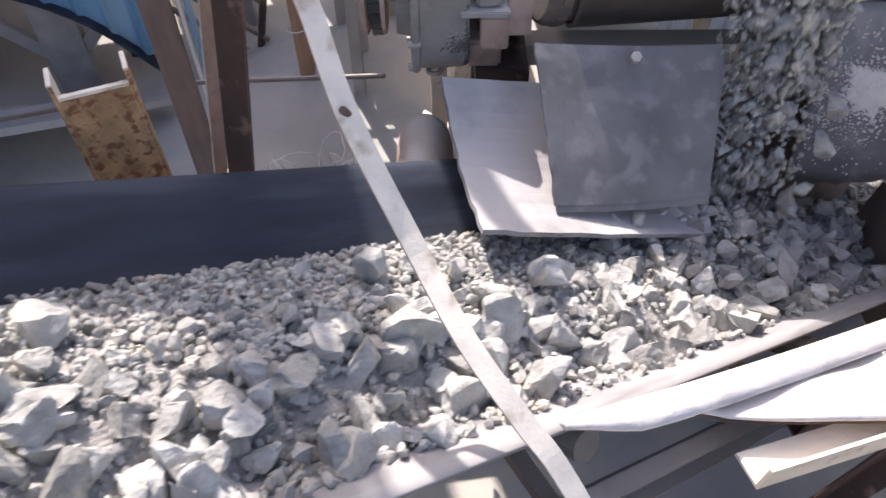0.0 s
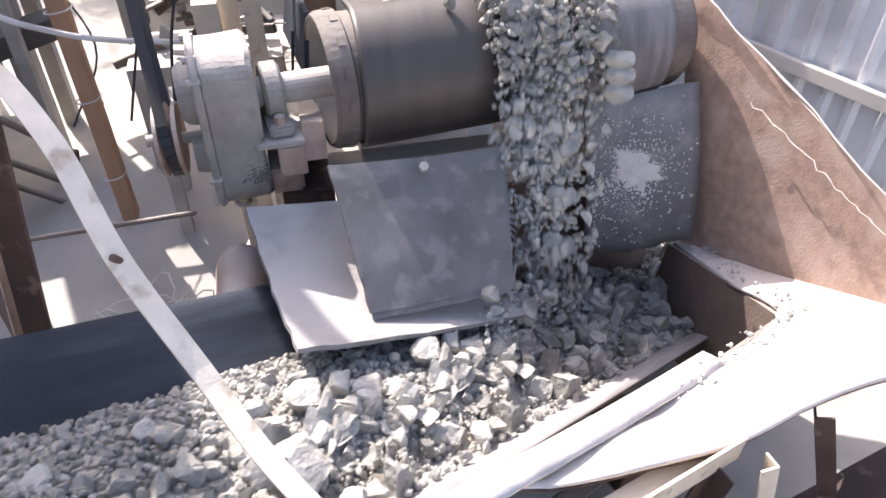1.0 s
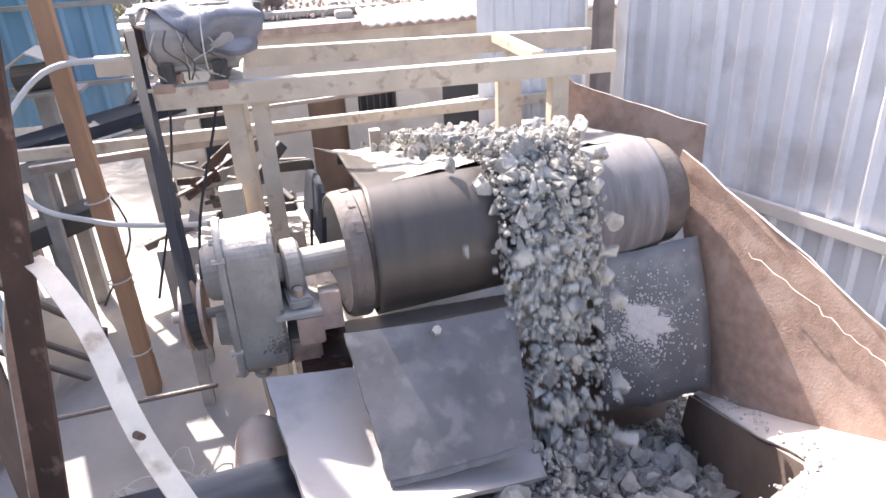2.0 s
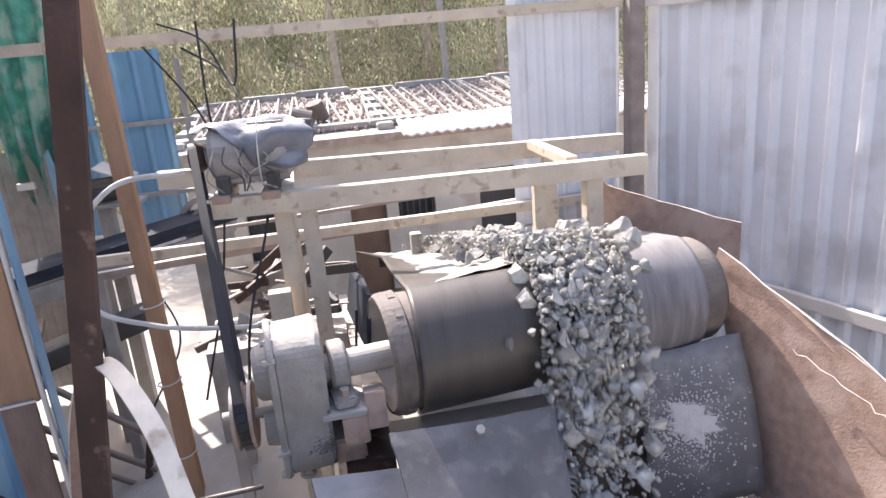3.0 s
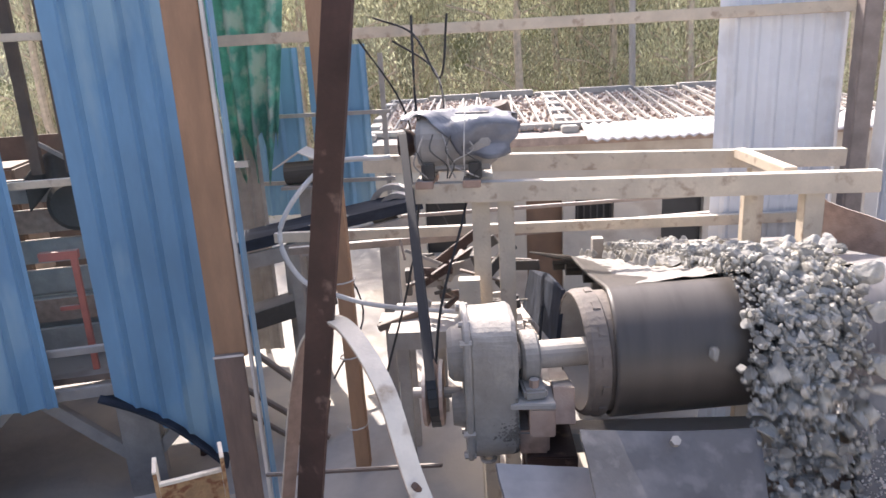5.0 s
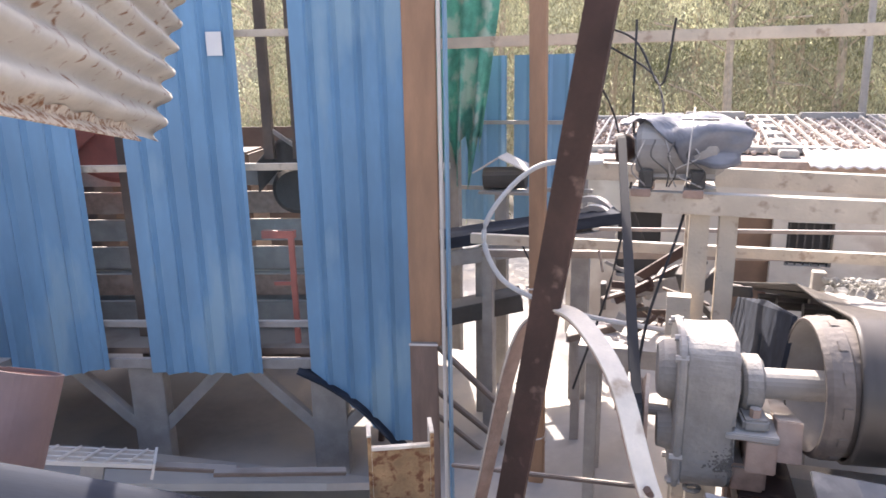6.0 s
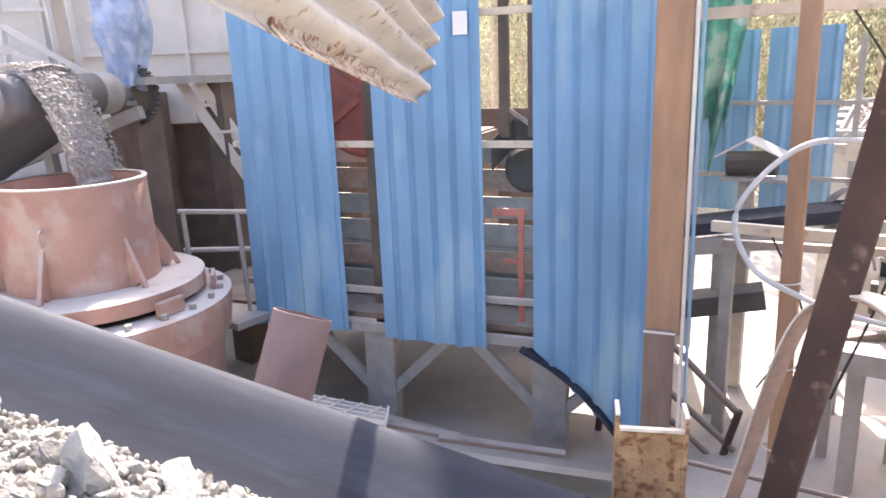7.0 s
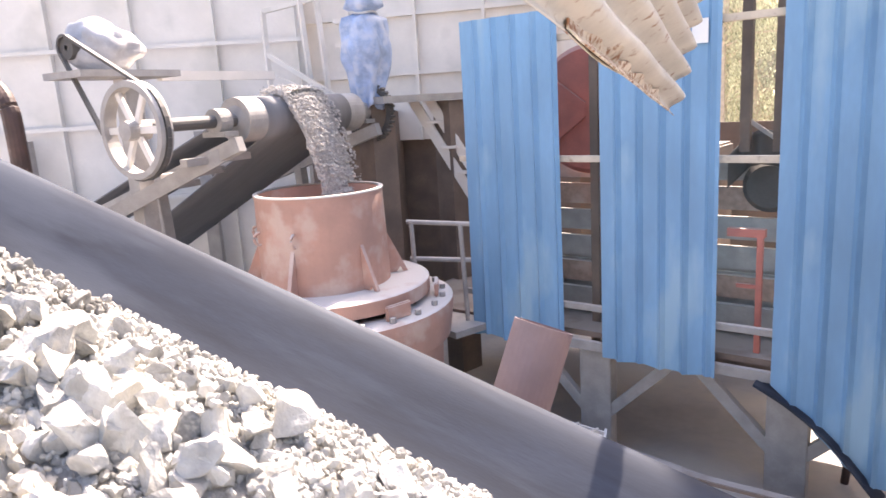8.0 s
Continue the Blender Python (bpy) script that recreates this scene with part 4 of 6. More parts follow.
for k in range(6):
    part("back_board", boxes(((wx(-5.2), 0.52 + 0.03 * k, 1.5 + 0.23 * k), (wx(-2.3), 0.57 + 0.03 * k, 1.68 + 0.23 * k))), M_RUST if k % 3 == 1 else M_STEEL_DUSTY, shed)

# unseen roof, added at a height that casts shade on the belt load
part("roof", boxes(((wx(-5.2), -0.1, 5.92), (wx(-1.62), 3.2, 5.98))), M_GALV, shed)
# machine inside the shed
mill = thing("crusher_machine", "grimy vibrating crusher with a red flywheel inside the shed", "machine", at=WALL)
bm = bmesh.new()
lathe(bm, pose(wx(-4.28), 0.45, 3.25, 0, 0, 90), [(0, 0.05), (0, 0.50), (0.03, 0.54), (0.12, 0.54), (0.12, 0.05)], seg=36)
part("flywheel", bm, M_RED, mill, "red-painted flywheel")
for k in range(5):
    a = 2 * math.pi * k / 5
    bm = bmesh.new()
    beam(bm, (wx(-4.28), 0.43, 3.25), (wx(-4.28) + 0.48 * math.cos(a), 0.43, 3.25 + 0.48 * math.sin(a)), 0.03, 0.07)
    part("spoke", bm, M_RED, mill)
bm = bmesh.new()
lathe(bm, pose(wx(-2.93), 0.55, 2.62, 0, 0, 90), [(0, 0.0), (0.0, 0.16), (0.05, 0.2), (0.5, 0.2), (0.55, 0.26), (0.7, 0.26), (0.7, 0)], seg=28)
part("motor_drum", bm, M_DARK, mill)
rows = [[Vector((wx(-3.2) + 0.5 * j / 10, 0.5 + 0.1 * math.sin(j), 2.86 - 0.05 * i + 0.2 * math.sin(math.pi * j / 10) + 0.03 * noise.noise((i, j, 0.5)))) for j in range(11)] for i in range(6)]
part("torn_cover", sheet_grid(bmesh.new(), rows, 0.006), M_DARK, mill, smooth=True)
part("bed", boxes(((wx(-4.8), 0.6, 1.44), (wx(-2.4), 1.3, 1.95)), bevel=0.02), M_STEEL_DUSTY, mill)
part("hopper_box", boxes(((wx(-4.6), 0.9, 1.95), (wx(-3.4), 1.4, 2.9)), bevel=0.02), M_DARKBROWN, mill)
bm = bmesh.new()
beam(bm, (wx(-3.08), 0.4, 3.15), (wx(-2.85), 0.4, 2.98), 0.03, 0.03)
part("lever", bm, M_STEEL_DUSTY, mill)
stand = thing("red_stand", "small red-painted steel stand on the shed deck", "stand", at=WALL)
part("upright", boxes(((wx(-2.90) - 0.02, 0.2, 1.43), (wx(-2.90) + 0.02, 0.24, 2.30))), M_RED, stand)
part("arm", boxes(((wx(-3.12), 0.2, 2.30), (wx(-2.87), 0.26, 2.36))), M_RED, stand)
part("brace", boxes(((wx(-3.05), 0.2, 1.92), (wx(-2.92), 0.23, 1.95))), M_RED, stand)
bm = bmesh.new()
pts = curve_pts([(wx(-2.85), -0.02, 1.30), (wx(-2.6), -0.05, 1.18), (wx(-2.35), -0.06, 0.98), (wx(-2.05), -0.07, 0.62)], 6)
rows = [[p + Vector((0, -0.05, 0)), p + Vector((0, 0.12, 0.01))] for p in pts]
solid("rubber_strip", sheet_grid(bm, rows, 0.02), M_RUBBER, "black rubber strip curling below the blue sheet", "strip", at=WALL)
gap = thing("walkway_rail", "dusty pipe handrail beside the shed walkway", "handrail")
for a, b in (((-5.62, 3.20, 2.34), (-5.1, 3.75, 2.28)), ((-5.60, 3.2, 2.0), (-5.1, 3.75, 1.95)), ((-5.58, 3.22, 2.34), (-5.54, 3.22, 1.40)), ((-5.28, 3.55, 2.3), (-5.24, 3.55, 1.40))):
    bm = bmesh.new()
    cyl(bm, a, b, 0.022, seg=10)
    part("pipe", bm, M_STEEL_DUSTY, gap)
part("walkway", boxes(((-6.3, 3.25, 1.34), (-5.05, 4.2, 1.40))), M_STEEL_DUSTY, gap)
# loose boards and a white lattice on the ground before the shed
lat = thing("white_lattice", "white-painted steel lattice lying on the dusty floor", "lattice", at=pose(-3.49, 2.79, 1.23, 0, 14, 35) @ Matrix.Scale(1.3, 4))
for k in range(4):
    part("long_bar", boxes(((-0.26, -0.07 + 0.045 * k, 0.0), (0.26, -0.058 + 0.045 * k, 0.02))), M_WHITE_STEEL, lat)
for k in range(5):
    bm = bmesh.new()
    beam(bm, (-0.25 + 0.10 * k, -0.07, 0.028), (-0.17 + 0.10 * k, 0.07, 0.028), 0.012, 0.014)
    part("cross_bar", bm, M_WHITE_STEEL, lat)
part("end_plate", boxes(((0.262, -0.08, -0.05), (0.275, 0.09, 0.03))), M_WHITE_STEEL, lat)
part("foot", boxes(((-0.05, -0.05, -0.38), (0.05, 0.05, -0.004))), M_STEEL_DUSTY, lat)
bm = bmesh.new()
slab(bm, [(-4.6, 2.7, 0.92), (-2.3, 3.55, 0.80), (-1.9, 4.3, 0.42), (-4.6, 3.75, 0.62)], 0.05)
solid("ramp_slab", bm, M_GROUND, "dust-covered sloping slab below the shed", "slab")
for k, (a, b) in enumerate((((-2.9, 3.15, 1.02), (-2.15, 3.55, 0.92)), ((-3.6, 2.9, 1.12), (-2.8, 3.25, 1.0)))):
    bm = bmesh.new()
    beam(bm, a, b, 0.07, 0.03)
    solid("plank", bm, M_DARKBROWN, "dust-covered plank lying on the slab", "plank", group="planks on the slab")

# ---- corrugated roof corner close by ----
RO, RX, RY = Vector((-1.907, 1.792, 3.298)), Vector((0.47, -0.90, 0.135)), Vector((-0.03, 0.24, 0.5))
RX.normalize()
roofc = thing("roof_sheet", "chalky cream corrugated roof sheet with rusty eaves", "roof sheet")
rn = RX.cross(RY).normalized()
# corrugations run away from the low eave corner along RX, and repeat along RY
grid = []
for i in range(97):
    v = 1.0 * i / 96
    row = []
    for j in range(19):
        u = 1.9 * j / 18
        rag = 0.03 * noise.noise((v * 14, 2.0, 0)) if j == 0 else 0.0
        p = RO + RX * (u + rag) + RY.normalized() * v + rn * (0.022 * math.sin(2 * math.pi * v / 0.095)) + Vector((0, 0, 0.02 * noise.noise((u * 2, v * 2, 5))))
        row.append(p)
    grid.append(row)
part("sheet", sheet_grid(bmesh.new(), grid, 0.003), M_ROOF_TIN, roofc, smooth=True)
edge = []
for j in range(61):
    u = 0.32 + 1.1 * j / 60
    w = 0.03 + 0.035 * abs(noise.noise((u * 6, 0, 7))) * 2 * math.sin(math.pi * j / 60)
    edge.append([RO + RX * u + RY.normalized() * v - rn * (0.006 - 0.022 * math.sin(2 * math.pi * v / 0.095)) for v in (-0.012, w * 0.4, w)])
part("rusted_edge", sheet_grid(bmesh.new(), edge, 0.004), M_RUST_SPECK, roofc, "rust-eaten eave edge")

# ---- red feed pan of the cone crusher, with flanges and pipe ----
PC = Vector((-5.60, 2.34, 0))
cone = thing("crusher_feed_pan", "dusty terracotta cylindrical crusher feed pan on bolted flanges", "crusher", at=pose(PC.x, PC.y, 0))
UP = Matrix.Rotation(-math.pi / 2, 4, "Y")


def ring(profile, seg=48, m=None):
    bm = bmesh.new()
    return lathe(bm, (m or Matrix()) @ UP, profile, seg)


part("rim", ring([(2.736, 0.49), (2.736, 0.527), (2.748, 0.527), (2.748, 0.49)]), M_WHITE_STEEL, cone, "pale worn rim")
part("pan", ring([(1.98, 0.535), (2.70, 0.52), (2.735, 0.525), (2.735, 0.495), (2.0, 0.50)]), M_TERRA, cone)
part("flange", ring([(1.86, 0.0), (1.86, 0.86), (1.97, 0.86), (1.98, 0.84), (1.98, 0.50)]), M_TERRA, cone, "white-dusted upper flange")
part("lower_flange", ring([(1.50, 0.0), (1.50, 1.02), (1.72, 1.05), (1.80, 1.05), (1.81, 1.02), (1.81, 0.8)]), M_TERRA, cone)
part("body", ring([(GZ, 0.9), (1.5, 0.95)]), M_TERRA, cone)
for k in range(6):
    a = 2 * math.pi * k / 6 + 0.15
    bm = bmesh.new()
    m = Matrix.Rotation(a, 4, "Z")
    slab(bm, [m @ Vector((0.528, -0.015, 2.34)), m @ Vector((0.69, -0.015, 1.985)), m @ Vector((0.65, -0.015, 1.985)), m @ Vector((0.63, -0.015, 2.03)), m @ Vector((0.59, -0.015, 1.985)), m @ Vector((0.53, -0.015, 1.985))], 0.03)
    part("gusset", bm, M_TERRA, cone)
for k in range(8):
    a = 2 * math.pi * k / 8 + 0.1
    bm = bmesh.new()
    m = Matrix.Rotation(a, 4, "Z")
    box(bm, (0.90, -0.12, 1.812), (0.93, 0.12, 1.93), m, 0.01)
    part("lug", bm, M_TERRA, cone)
for k in range(24):
    a = 2 * math.pi * k / 24
    bm = bmesh.new()
    cyl(bm, (0.97 * math.cos(a), 0.97 * math.sin(a), 1.808), (0.97 * math.cos(a), 0.97 * math.sin(a), 1.85), 0.025, seg=6)
    part("bolt", bm, M_STEEL_DUSTY, cone)
for k in range(3):
    a = -0.9 - 0.7 * k
    bm = bmesh.new()
    c = Vector((0.54 * math.cos(a), 0.54 * math.sin(a), 2.42))
    tube(bm, [c + Vector((0.05 * math.cos(a) * math.sin(q), 0.05 * math.sin(a) * math.sin(q), 0.05 * math.cos(q))) for q in [0.35 * i for i in range(10)]], 0.012, 6)
    part("lifting_eye", bm, M_TERRA, cone)
part("gravel_fill", ring([(2.66, 0.0), (2.60, 0.18), (2.53, 0.35), (2.46, 0.50)], 32), M_FINE_STREAM, cone, "fine grey gravel filling the pan")

pipe = thing("chute_pipe", "dusty red steel pipe leaning out beside the belt", "pipe")
bm = bmesh.new()
m, ln = along((-2.00, 1.225, 2.665), (-2.015, 1.075, 2.33))
lathe(bm, m, [(0, 0.090), (0, 0.098), (ln, 0.098), (ln, 0.090), (0, 0.090)], seg=32)
part("tube", bm, M_PIPE, pipe)
bm = bmesh.new()
lathe(bm, m, [(0.012, 0.0), (0.012, 0.089)], seg=32)
part("end_plate", bm, M_PIPE_END, pipe, "red blanked end")
bm = bmesh.new()
cyl(bm, m @ Vector((ln, 0, 0)), (-2.25, 1.35, GZ), 0.05, seg=12)
part("support", bm, M_STEEL_DUSTY, pipe)

# ---- third conveyor, pouring into the pan ----
CA, CB = Vector((-6.04, 1.86, 3.34)), Vector((-6.55, 3.27, 3.34))
AX = (CB - CA).normalized()
CD = Vector((0, 0, 1)).cross(AX).normalized()
if CD.x < 0:
    CD = -CD
CONV = Matrix((AX, -CD, Vector((0, 0, 1)))).transposed().to_4x4()
CONV.translation = CA
CL, CR = (CB - CA).length, 0.19
feed = thing("feed_conveyor", "steep dark rubber conveyor pouring fine gravel into the pan", "conveyor", at=CONV)
way2 = []
ux, uz = math.cos(math.radians(20)), math.sin(math.radians(20))
for k in range(7):
    f = 1 - k / 6
    way2.append((f * 4.2 * ux - CR * uz, CR * ux - f * 4.2 * uz))
for k in range(1, 15):
    a = math.radians(90 + 20 + (150) * k / 14)
    way2.append((CR * math.cos(a), CR * math.sin(a)))
y0, z0 = way2[-1]
for k in range(1, 6):
    way2.append((y0 + k / 5 * 2.6, z0 - k / 5 * 1.3))
rows = [[Vector((x, y, z)) for x in (0.22, 0.45, 0.7, 1.0, 1.28)] for y, z in way2]
part("belt", sheet_grid(bmesh.new(), rows, 0.014), M_BELT_GREY, feed, smooth=True)
bm = bmesh.new()
lathe(bm, Matrix(), [(0.0, 0.0), (0.03, 0.12), (0.02, CR - 0.02), (0.02, CR - 0.006), (CL, CR - 0.006), (CL, 0.0)], seg=36)
part("drum", bm, M_STEEL_DUSTY, feed)
bm = bmesh.new()
cyl(bm, (-0.92, 0, 0), (0.02, 0, 0), 0.05, seg=16)
part("shaft", bm, M_DARK, feed)
for x in (-0.14, CL + 0.14):
    bm = bmesh.new()
    lathe(bm, pose(x - 0.06, 0, 0), [(0, 0.05), (0, 0.10), (0.12, 0.10), (0.12, 0.05)], seg=20)
    box(bm, (x - 0.07, -0.13, -0.12), (x + 0.07, 0.13, -0.08))
    part("bearing", bm, M_GEAR, feed)
    bm = bmesh.new()
    beam(bm, (x, -0.22, -0.18), (x, 3.6, -0.18 - 3.8 * uz * 0.9), 0.08, 0.12)
    part("side_frame", bm, M_STEEL_DUSTY, feed)
    bm = bmesh.new()
    beam(bm, (x, 0.9, -0.45), (x, 0.7, GZ - CA.z), 0.1, 0.1)
    part("leg", bm, M_STEEL_DUSTY, feed)
for k in range(3):
    bm = bmesh.new()
    beam(bm, (-0.45, 0.1 + 0.35 * k, -0.30 - 0.12 * k), (0.25, 0.15 + 0.35 * k, -0.30 - 0.12 * k), 0.08, 0.06)
    part("crosstie", bm, M_STEEL_DUSTY, feed)
bm = bmesh.new()
beam(bm, (-0.05, -0.1, -0.2), (-0.75, 0.9, -0.75), 0.10, 0.12)
part("strut", bm, M_STEEL_DUSTY, feed)
wheel = thing("spoked_pulley", "large dusty spoked V-belt pulley", "pulley", at=CONV @ pose(-0.88, 0, -0.02))
bm = bmesh.new()
lathe(bm, Matrix(), [(-0.05, 0.30), (-0.05, 0.345), (-0.02, 0.35), (0.0, 0.325), (0.02, 0.35), (0.05, 0.345), (0.05, 0.30)], seg=48, closed=True)
part("rim", bm, M_STEEL_DUSTY, wheel)
for k in range(6):
    a = 2 * math.pi * k / 6
    bm = bmesh.new()
    beam(bm, (0, 0.05 * math.cos(a), 0.05 * math.sin(a)), (0, 0.31 * math.cos(a), 0.31 * math.sin(a)), 0.05, 0.03, upv=(1, 0, 0))
    part("spoke", bm, M_WHITE_STEEL, wheel)
bm = bmesh.new()
lathe(bm, Matrix(), [(-0.09, 0), (-0.09, 0.07), (0.09, 0.07), (0.09, 0)], seg=20)
part("hub", bm, M_STEEL_DUSTY, wheel)
vb2 = thing("v_belt", "long V-belt from the spoked pulley up to a wrapped motor", "drive belt", at=CONV)
a0, a1 = Vector((-0.88, 0, -0.02)), Vector((-0.90, 0.66, 0.60))
dv = (a1 - a0).normalized()
nv = Vector((1, 0, 0)).cross(dv).normalized()
pts = [a0 + 0.352 * (math.cos(math.pi * k / 16) * nv - math.sin(math.pi * k / 16) * dv) for k in range(17)]
pts += [a1 + 0.09 * (-math.cos(math.pi * k / 8) * nv + math.sin(math.pi * k / 8) * dv) for k in range(9)]
pts.append(pts[0])
bm = bmesh.new()
for p, q in zip(pts, pts[1:]):
    beam(bm, p, q, 0.035, 0.02, upv=nv, bevel=0)
part("strand", bm, M_DARK, vb2)
m2 = thing("wrapped_motor", "electric motor wrapped in dusty plastic on a post stand", "motor", at=CONV @ pose(-0.57, 0.66, 0.60))
bm = bmesh.new()
bmesh.ops.create_icosphere(bm, subdivisions=4, radius=1.0)
for v in bm.verts:
    v.co = Vector((v.co.x * 0.30, v.co.y * 0.2, v.co.z * (0.20 - 0.10 * v.co.x))) * (1 + 0.16 * noise.noise(v.co * 2.4) + 0.06 * noise.noise(v.co * 7))
part("wrap", bm, M_WRAP, m2, "dusty plastic wrap", smooth=True)
bm = bmesh.new()
lathe(bm, pose(-0.33, 0, 0), [(0, 0.02), (0, 0.085), (0.06, 0.085), (0.06, 0.02)], seg=20)
part("pulley", bm, M_DARK, m2)
part("shelf", boxes(((-0.4, -0.25, -0.22), (0.45, 0.25, -0.17))), M_STEEL_DUSTY, m2)
part("tie_beam", boxes(((0.452, 0.0, -0.24), (1.75, 0.07, -0.16))), M_WHITE_STEEL, m2)
part("post", boxes(((0.05, -0.07, GZ - 4.1), (0.19, 0.07, -0.222))), M_STEEL_DUSTY, m2)
gr = thing("ring_gear", "toothed ring wheel hanging below the tarpaulin", "gear", at=CONV @ pose(CL + 0.30, 0.0, -0.02))
bm = bmesh.new()
lathe(bm, Matrix(), [(-0.03, 0.23), (-0.03, 0.28), (0.03, 0.28), (0.03, 0.23)], seg=40, closed=True)
part("rim", bm, M_DARK, gr)
for k in range(36):
    part("tooth", box(bmesh.new(), (-0.03, -0.012, 0.278), (0.03, 0.012, 0.305), Matrix.Rotation(2 * math.pi * k / 36, 4, "X")), M_DARK, gr)
for k in range(3):
    bm = bmesh.new()
    a = 2 * math.pi * k / 3
    beam(bm, (0, 0, 0), (0, 0.24 * math.cos(a), 0.24 * math.sin(a)), 0.03, 0.05, upv=(1, 0, 0))
    part("spoke", bm, M_DARK, gr)
tarp = thing("blue_tarpaulin", "crumpled blue and white tarpaulin tied round a motor", "tarpaulin", at=CONV @ pose(CL + 0.30, -0.02, 0.60))
rows = []
for i in range(31):
    f = i / 30
    z = 0.55 - 1.12 * f
    row = []
    for k in range(41):
        a = 2 * math.pi * k / 40
        r = 0.17 + 0.10 * math.sin(math.pi * min(1, f * 1.15)) + 0.035 * math.sin(7 * a + 5 * f) * f + 0.05 * noise.noise((math.cos(a) * 2, math.sin(a) * 2, f * 5))
        r *= 0.55 if 0.15 < f < 0.22 else 1.0
        row.append(Vector((r * math.cos(a), r * 0.8 * math.sin(a), z + 0.03 * math.sin(5 * a) * f)))
    rows.append(row)
part("cloth", sheet_grid(bmesh.new(), rows, 0.004), M_TARP, tarp, smooth=True)

elbow = thing("elbow_pipe", "brown rusty pipe elbow beside the bins", "pipe")
bm = bmesh.new()
tube(bm, curve_pts([(-6.62, 0.18, 3.72), (-6.50, 0.30, 3.69), (-6.41, 0.36, 3.55), (-6.38, 0.37, 3.3), (-6.38, 0.37, 2.6)], 6), 0.065, 14)
part("pipe", bm, M_RUST_DARK, elbow)
part("foot", boxes(((-6.48, 0.27, GZ), (-6.28, 0.47, 2.6))), M_STEEL_DUSTY, elbow)

bm = bmesh.new()
tube(bm, [(0.15 * math.cos(a), 0.12 * math.sin(a), 0.345 + 0.01 * math.sin(3 * a)) for a in [2 * math.pi * k / 20 for k in range(21)]], 0.012, 6)
part("tie_rope", bm, M_WIRE, tarp)

# ---- big white plated bins behind ----
B0, B1 = Vector((-11.6, 0.0, 0)), Vector((-8.6, 4.6, 0))
BDV = (B1 - B0).normalized()
BIN = Matrix((BDV, Vector((0, 0, 1)).cross(BDV), Vector((0, 0, 1)))).transposed().to_4x4()
BIN.translation = B0
binw = thing("storage_bin", "large white plated stone bin with stiffening ribs", "bin", at=BIN)
LB = (B1 - B0).length
part("wall", boxes(((-3.5, 0, GZ), (LB - 0.6, 0.12, 7.2))), M_WHITE_STEEL, binw)
for k in range(9):
    x = -3.4 + k * 1.02
    if x < LB - 0.6:
        part("rib", boxes(((x, -0.10, 0.8), (x + 0.03, -0.002, 7.2))), M_WHITE_STEEL, binw)
for k in range(5):
    z = 2.35 + 0.95 * k
    part("stiffener", boxes(((-3.5, -0.13, z), (LB - 0.6, -0.104, z + 0.05))), M_WHITE_STEEL, binw)
for x in (-1.2, 1.2, 3.4):
    part("leg", boxes(((x, -0.3, GZ), (x + 0.16, -0.14, 3.2))), M_STEEL_DUSTY, binw)
bin2 = thing("storage_bin", "white plated chute house behind the stairs", "bin", at=pose(-8.2, 5.2, 0, 0, 0, 40))
part("wall", boxes(((-2.6, 0, 2.9), (2.8, 1.2, 7.0)), bevel=0.01), M_WHITE_STEEL, bin2)
for z in (3.75, 4.5, 5.2):
    part("stiffener", boxes(((-2.6, -0.07, z), (2.8, -0.003, z + 0.05))), M_WHITE_STEEL, bin2)
for k in range(4):
    part("rib", boxes(((-0.8 + k * 0.9, -0.08, 2.9), (-0.76 + k * 0.9, -0.004, 7.0))), M_WHITE_STEEL, bin2)
part("lower_wall", boxes(((-2.6, 0.2, GZ), (2.8, 1.2, 2.895))), M_DARKBROWN, bin2)
for x in (-0.6, 0.7, 1.9):
    part("column", boxes(((x, -0.25, GZ), (x + 0.4, 0.15, 3.3)), bevel=0.01), M_DARKBROWN, bin2)
st = thing("steel_stairs", "white-painted steel stair ladder and handrails", "stairs")
sa, sb = Vector((-6.75, 4.15, 3.45)), Vector((-6.20, 4.50, 2.35))
for off in (0.0, 0.42):
    o = Vector((0.3, 0.3, 0)) * off
    bm = bmesh.new()
    beam(bm, sa + o, sb + o + (sb - sa) * 0.25, 0.03, 0.11)
    part("stringer", bm, M_WHITE_STEEL, st)
for k in range(5):
    p = sa.lerp(sb, k / 4)
    bm = bmesh.new()
    beam(bm, p, p + Vector((0.13, 0.13, 0)), 0.14, 0.03)
    part("tread", bm, M_WHITE_STEEL, st)
for a, b in (((-7.85, 3.05, 4.45), (-7.85, 3.05, 3.4)), ((-7.60, 3.35, 4.9), (-7.55, 3.4, 3.5)), ((-7.5, 3.5, 4.9), (-7.45, 3.55, 3.5)), ((-7.15, 3.9, 4.7), (-7.1, 3.95, 3.5)), ((-7.85, 3.05, 4.45), (-7.5, 3.5, 4.55)), ((-7.85, 3.05, 4.0), (-7.1, 3.6, 3.4)), ((-7.8, 3.1, 3.75), (-7.3, 3.5, 3.45)),
             ((-7.4, 3.65, 4.3), (-7.15, 3.9, 4.3)), ((-7.4, 3.65, 4.05), (-7.15, 3.9, 4.05)), ((-7.4, 3.65, 3.8), (-7.15, 3.9, 3.8))):
    bm = bmesh.new()
    beam(bm, a, b, 0.05, 0.05)
    part("rail", bm, M_WHITE_STEEL, st)
part("landing", boxes(((-7.9, 3.5, 3.40), (-6.3, 4.6, 3.47))), M_STEEL_DUSTY, st)
for x, y in ((-7.7, 3.6), (-6.5, 4.5), (-6.7, 3.65)):
    part("column", boxes(((x - 0.14, y - 0.14, GZ), (x + 0.14, y + 0.14, 3.396))), M_DARKBROWN, st)

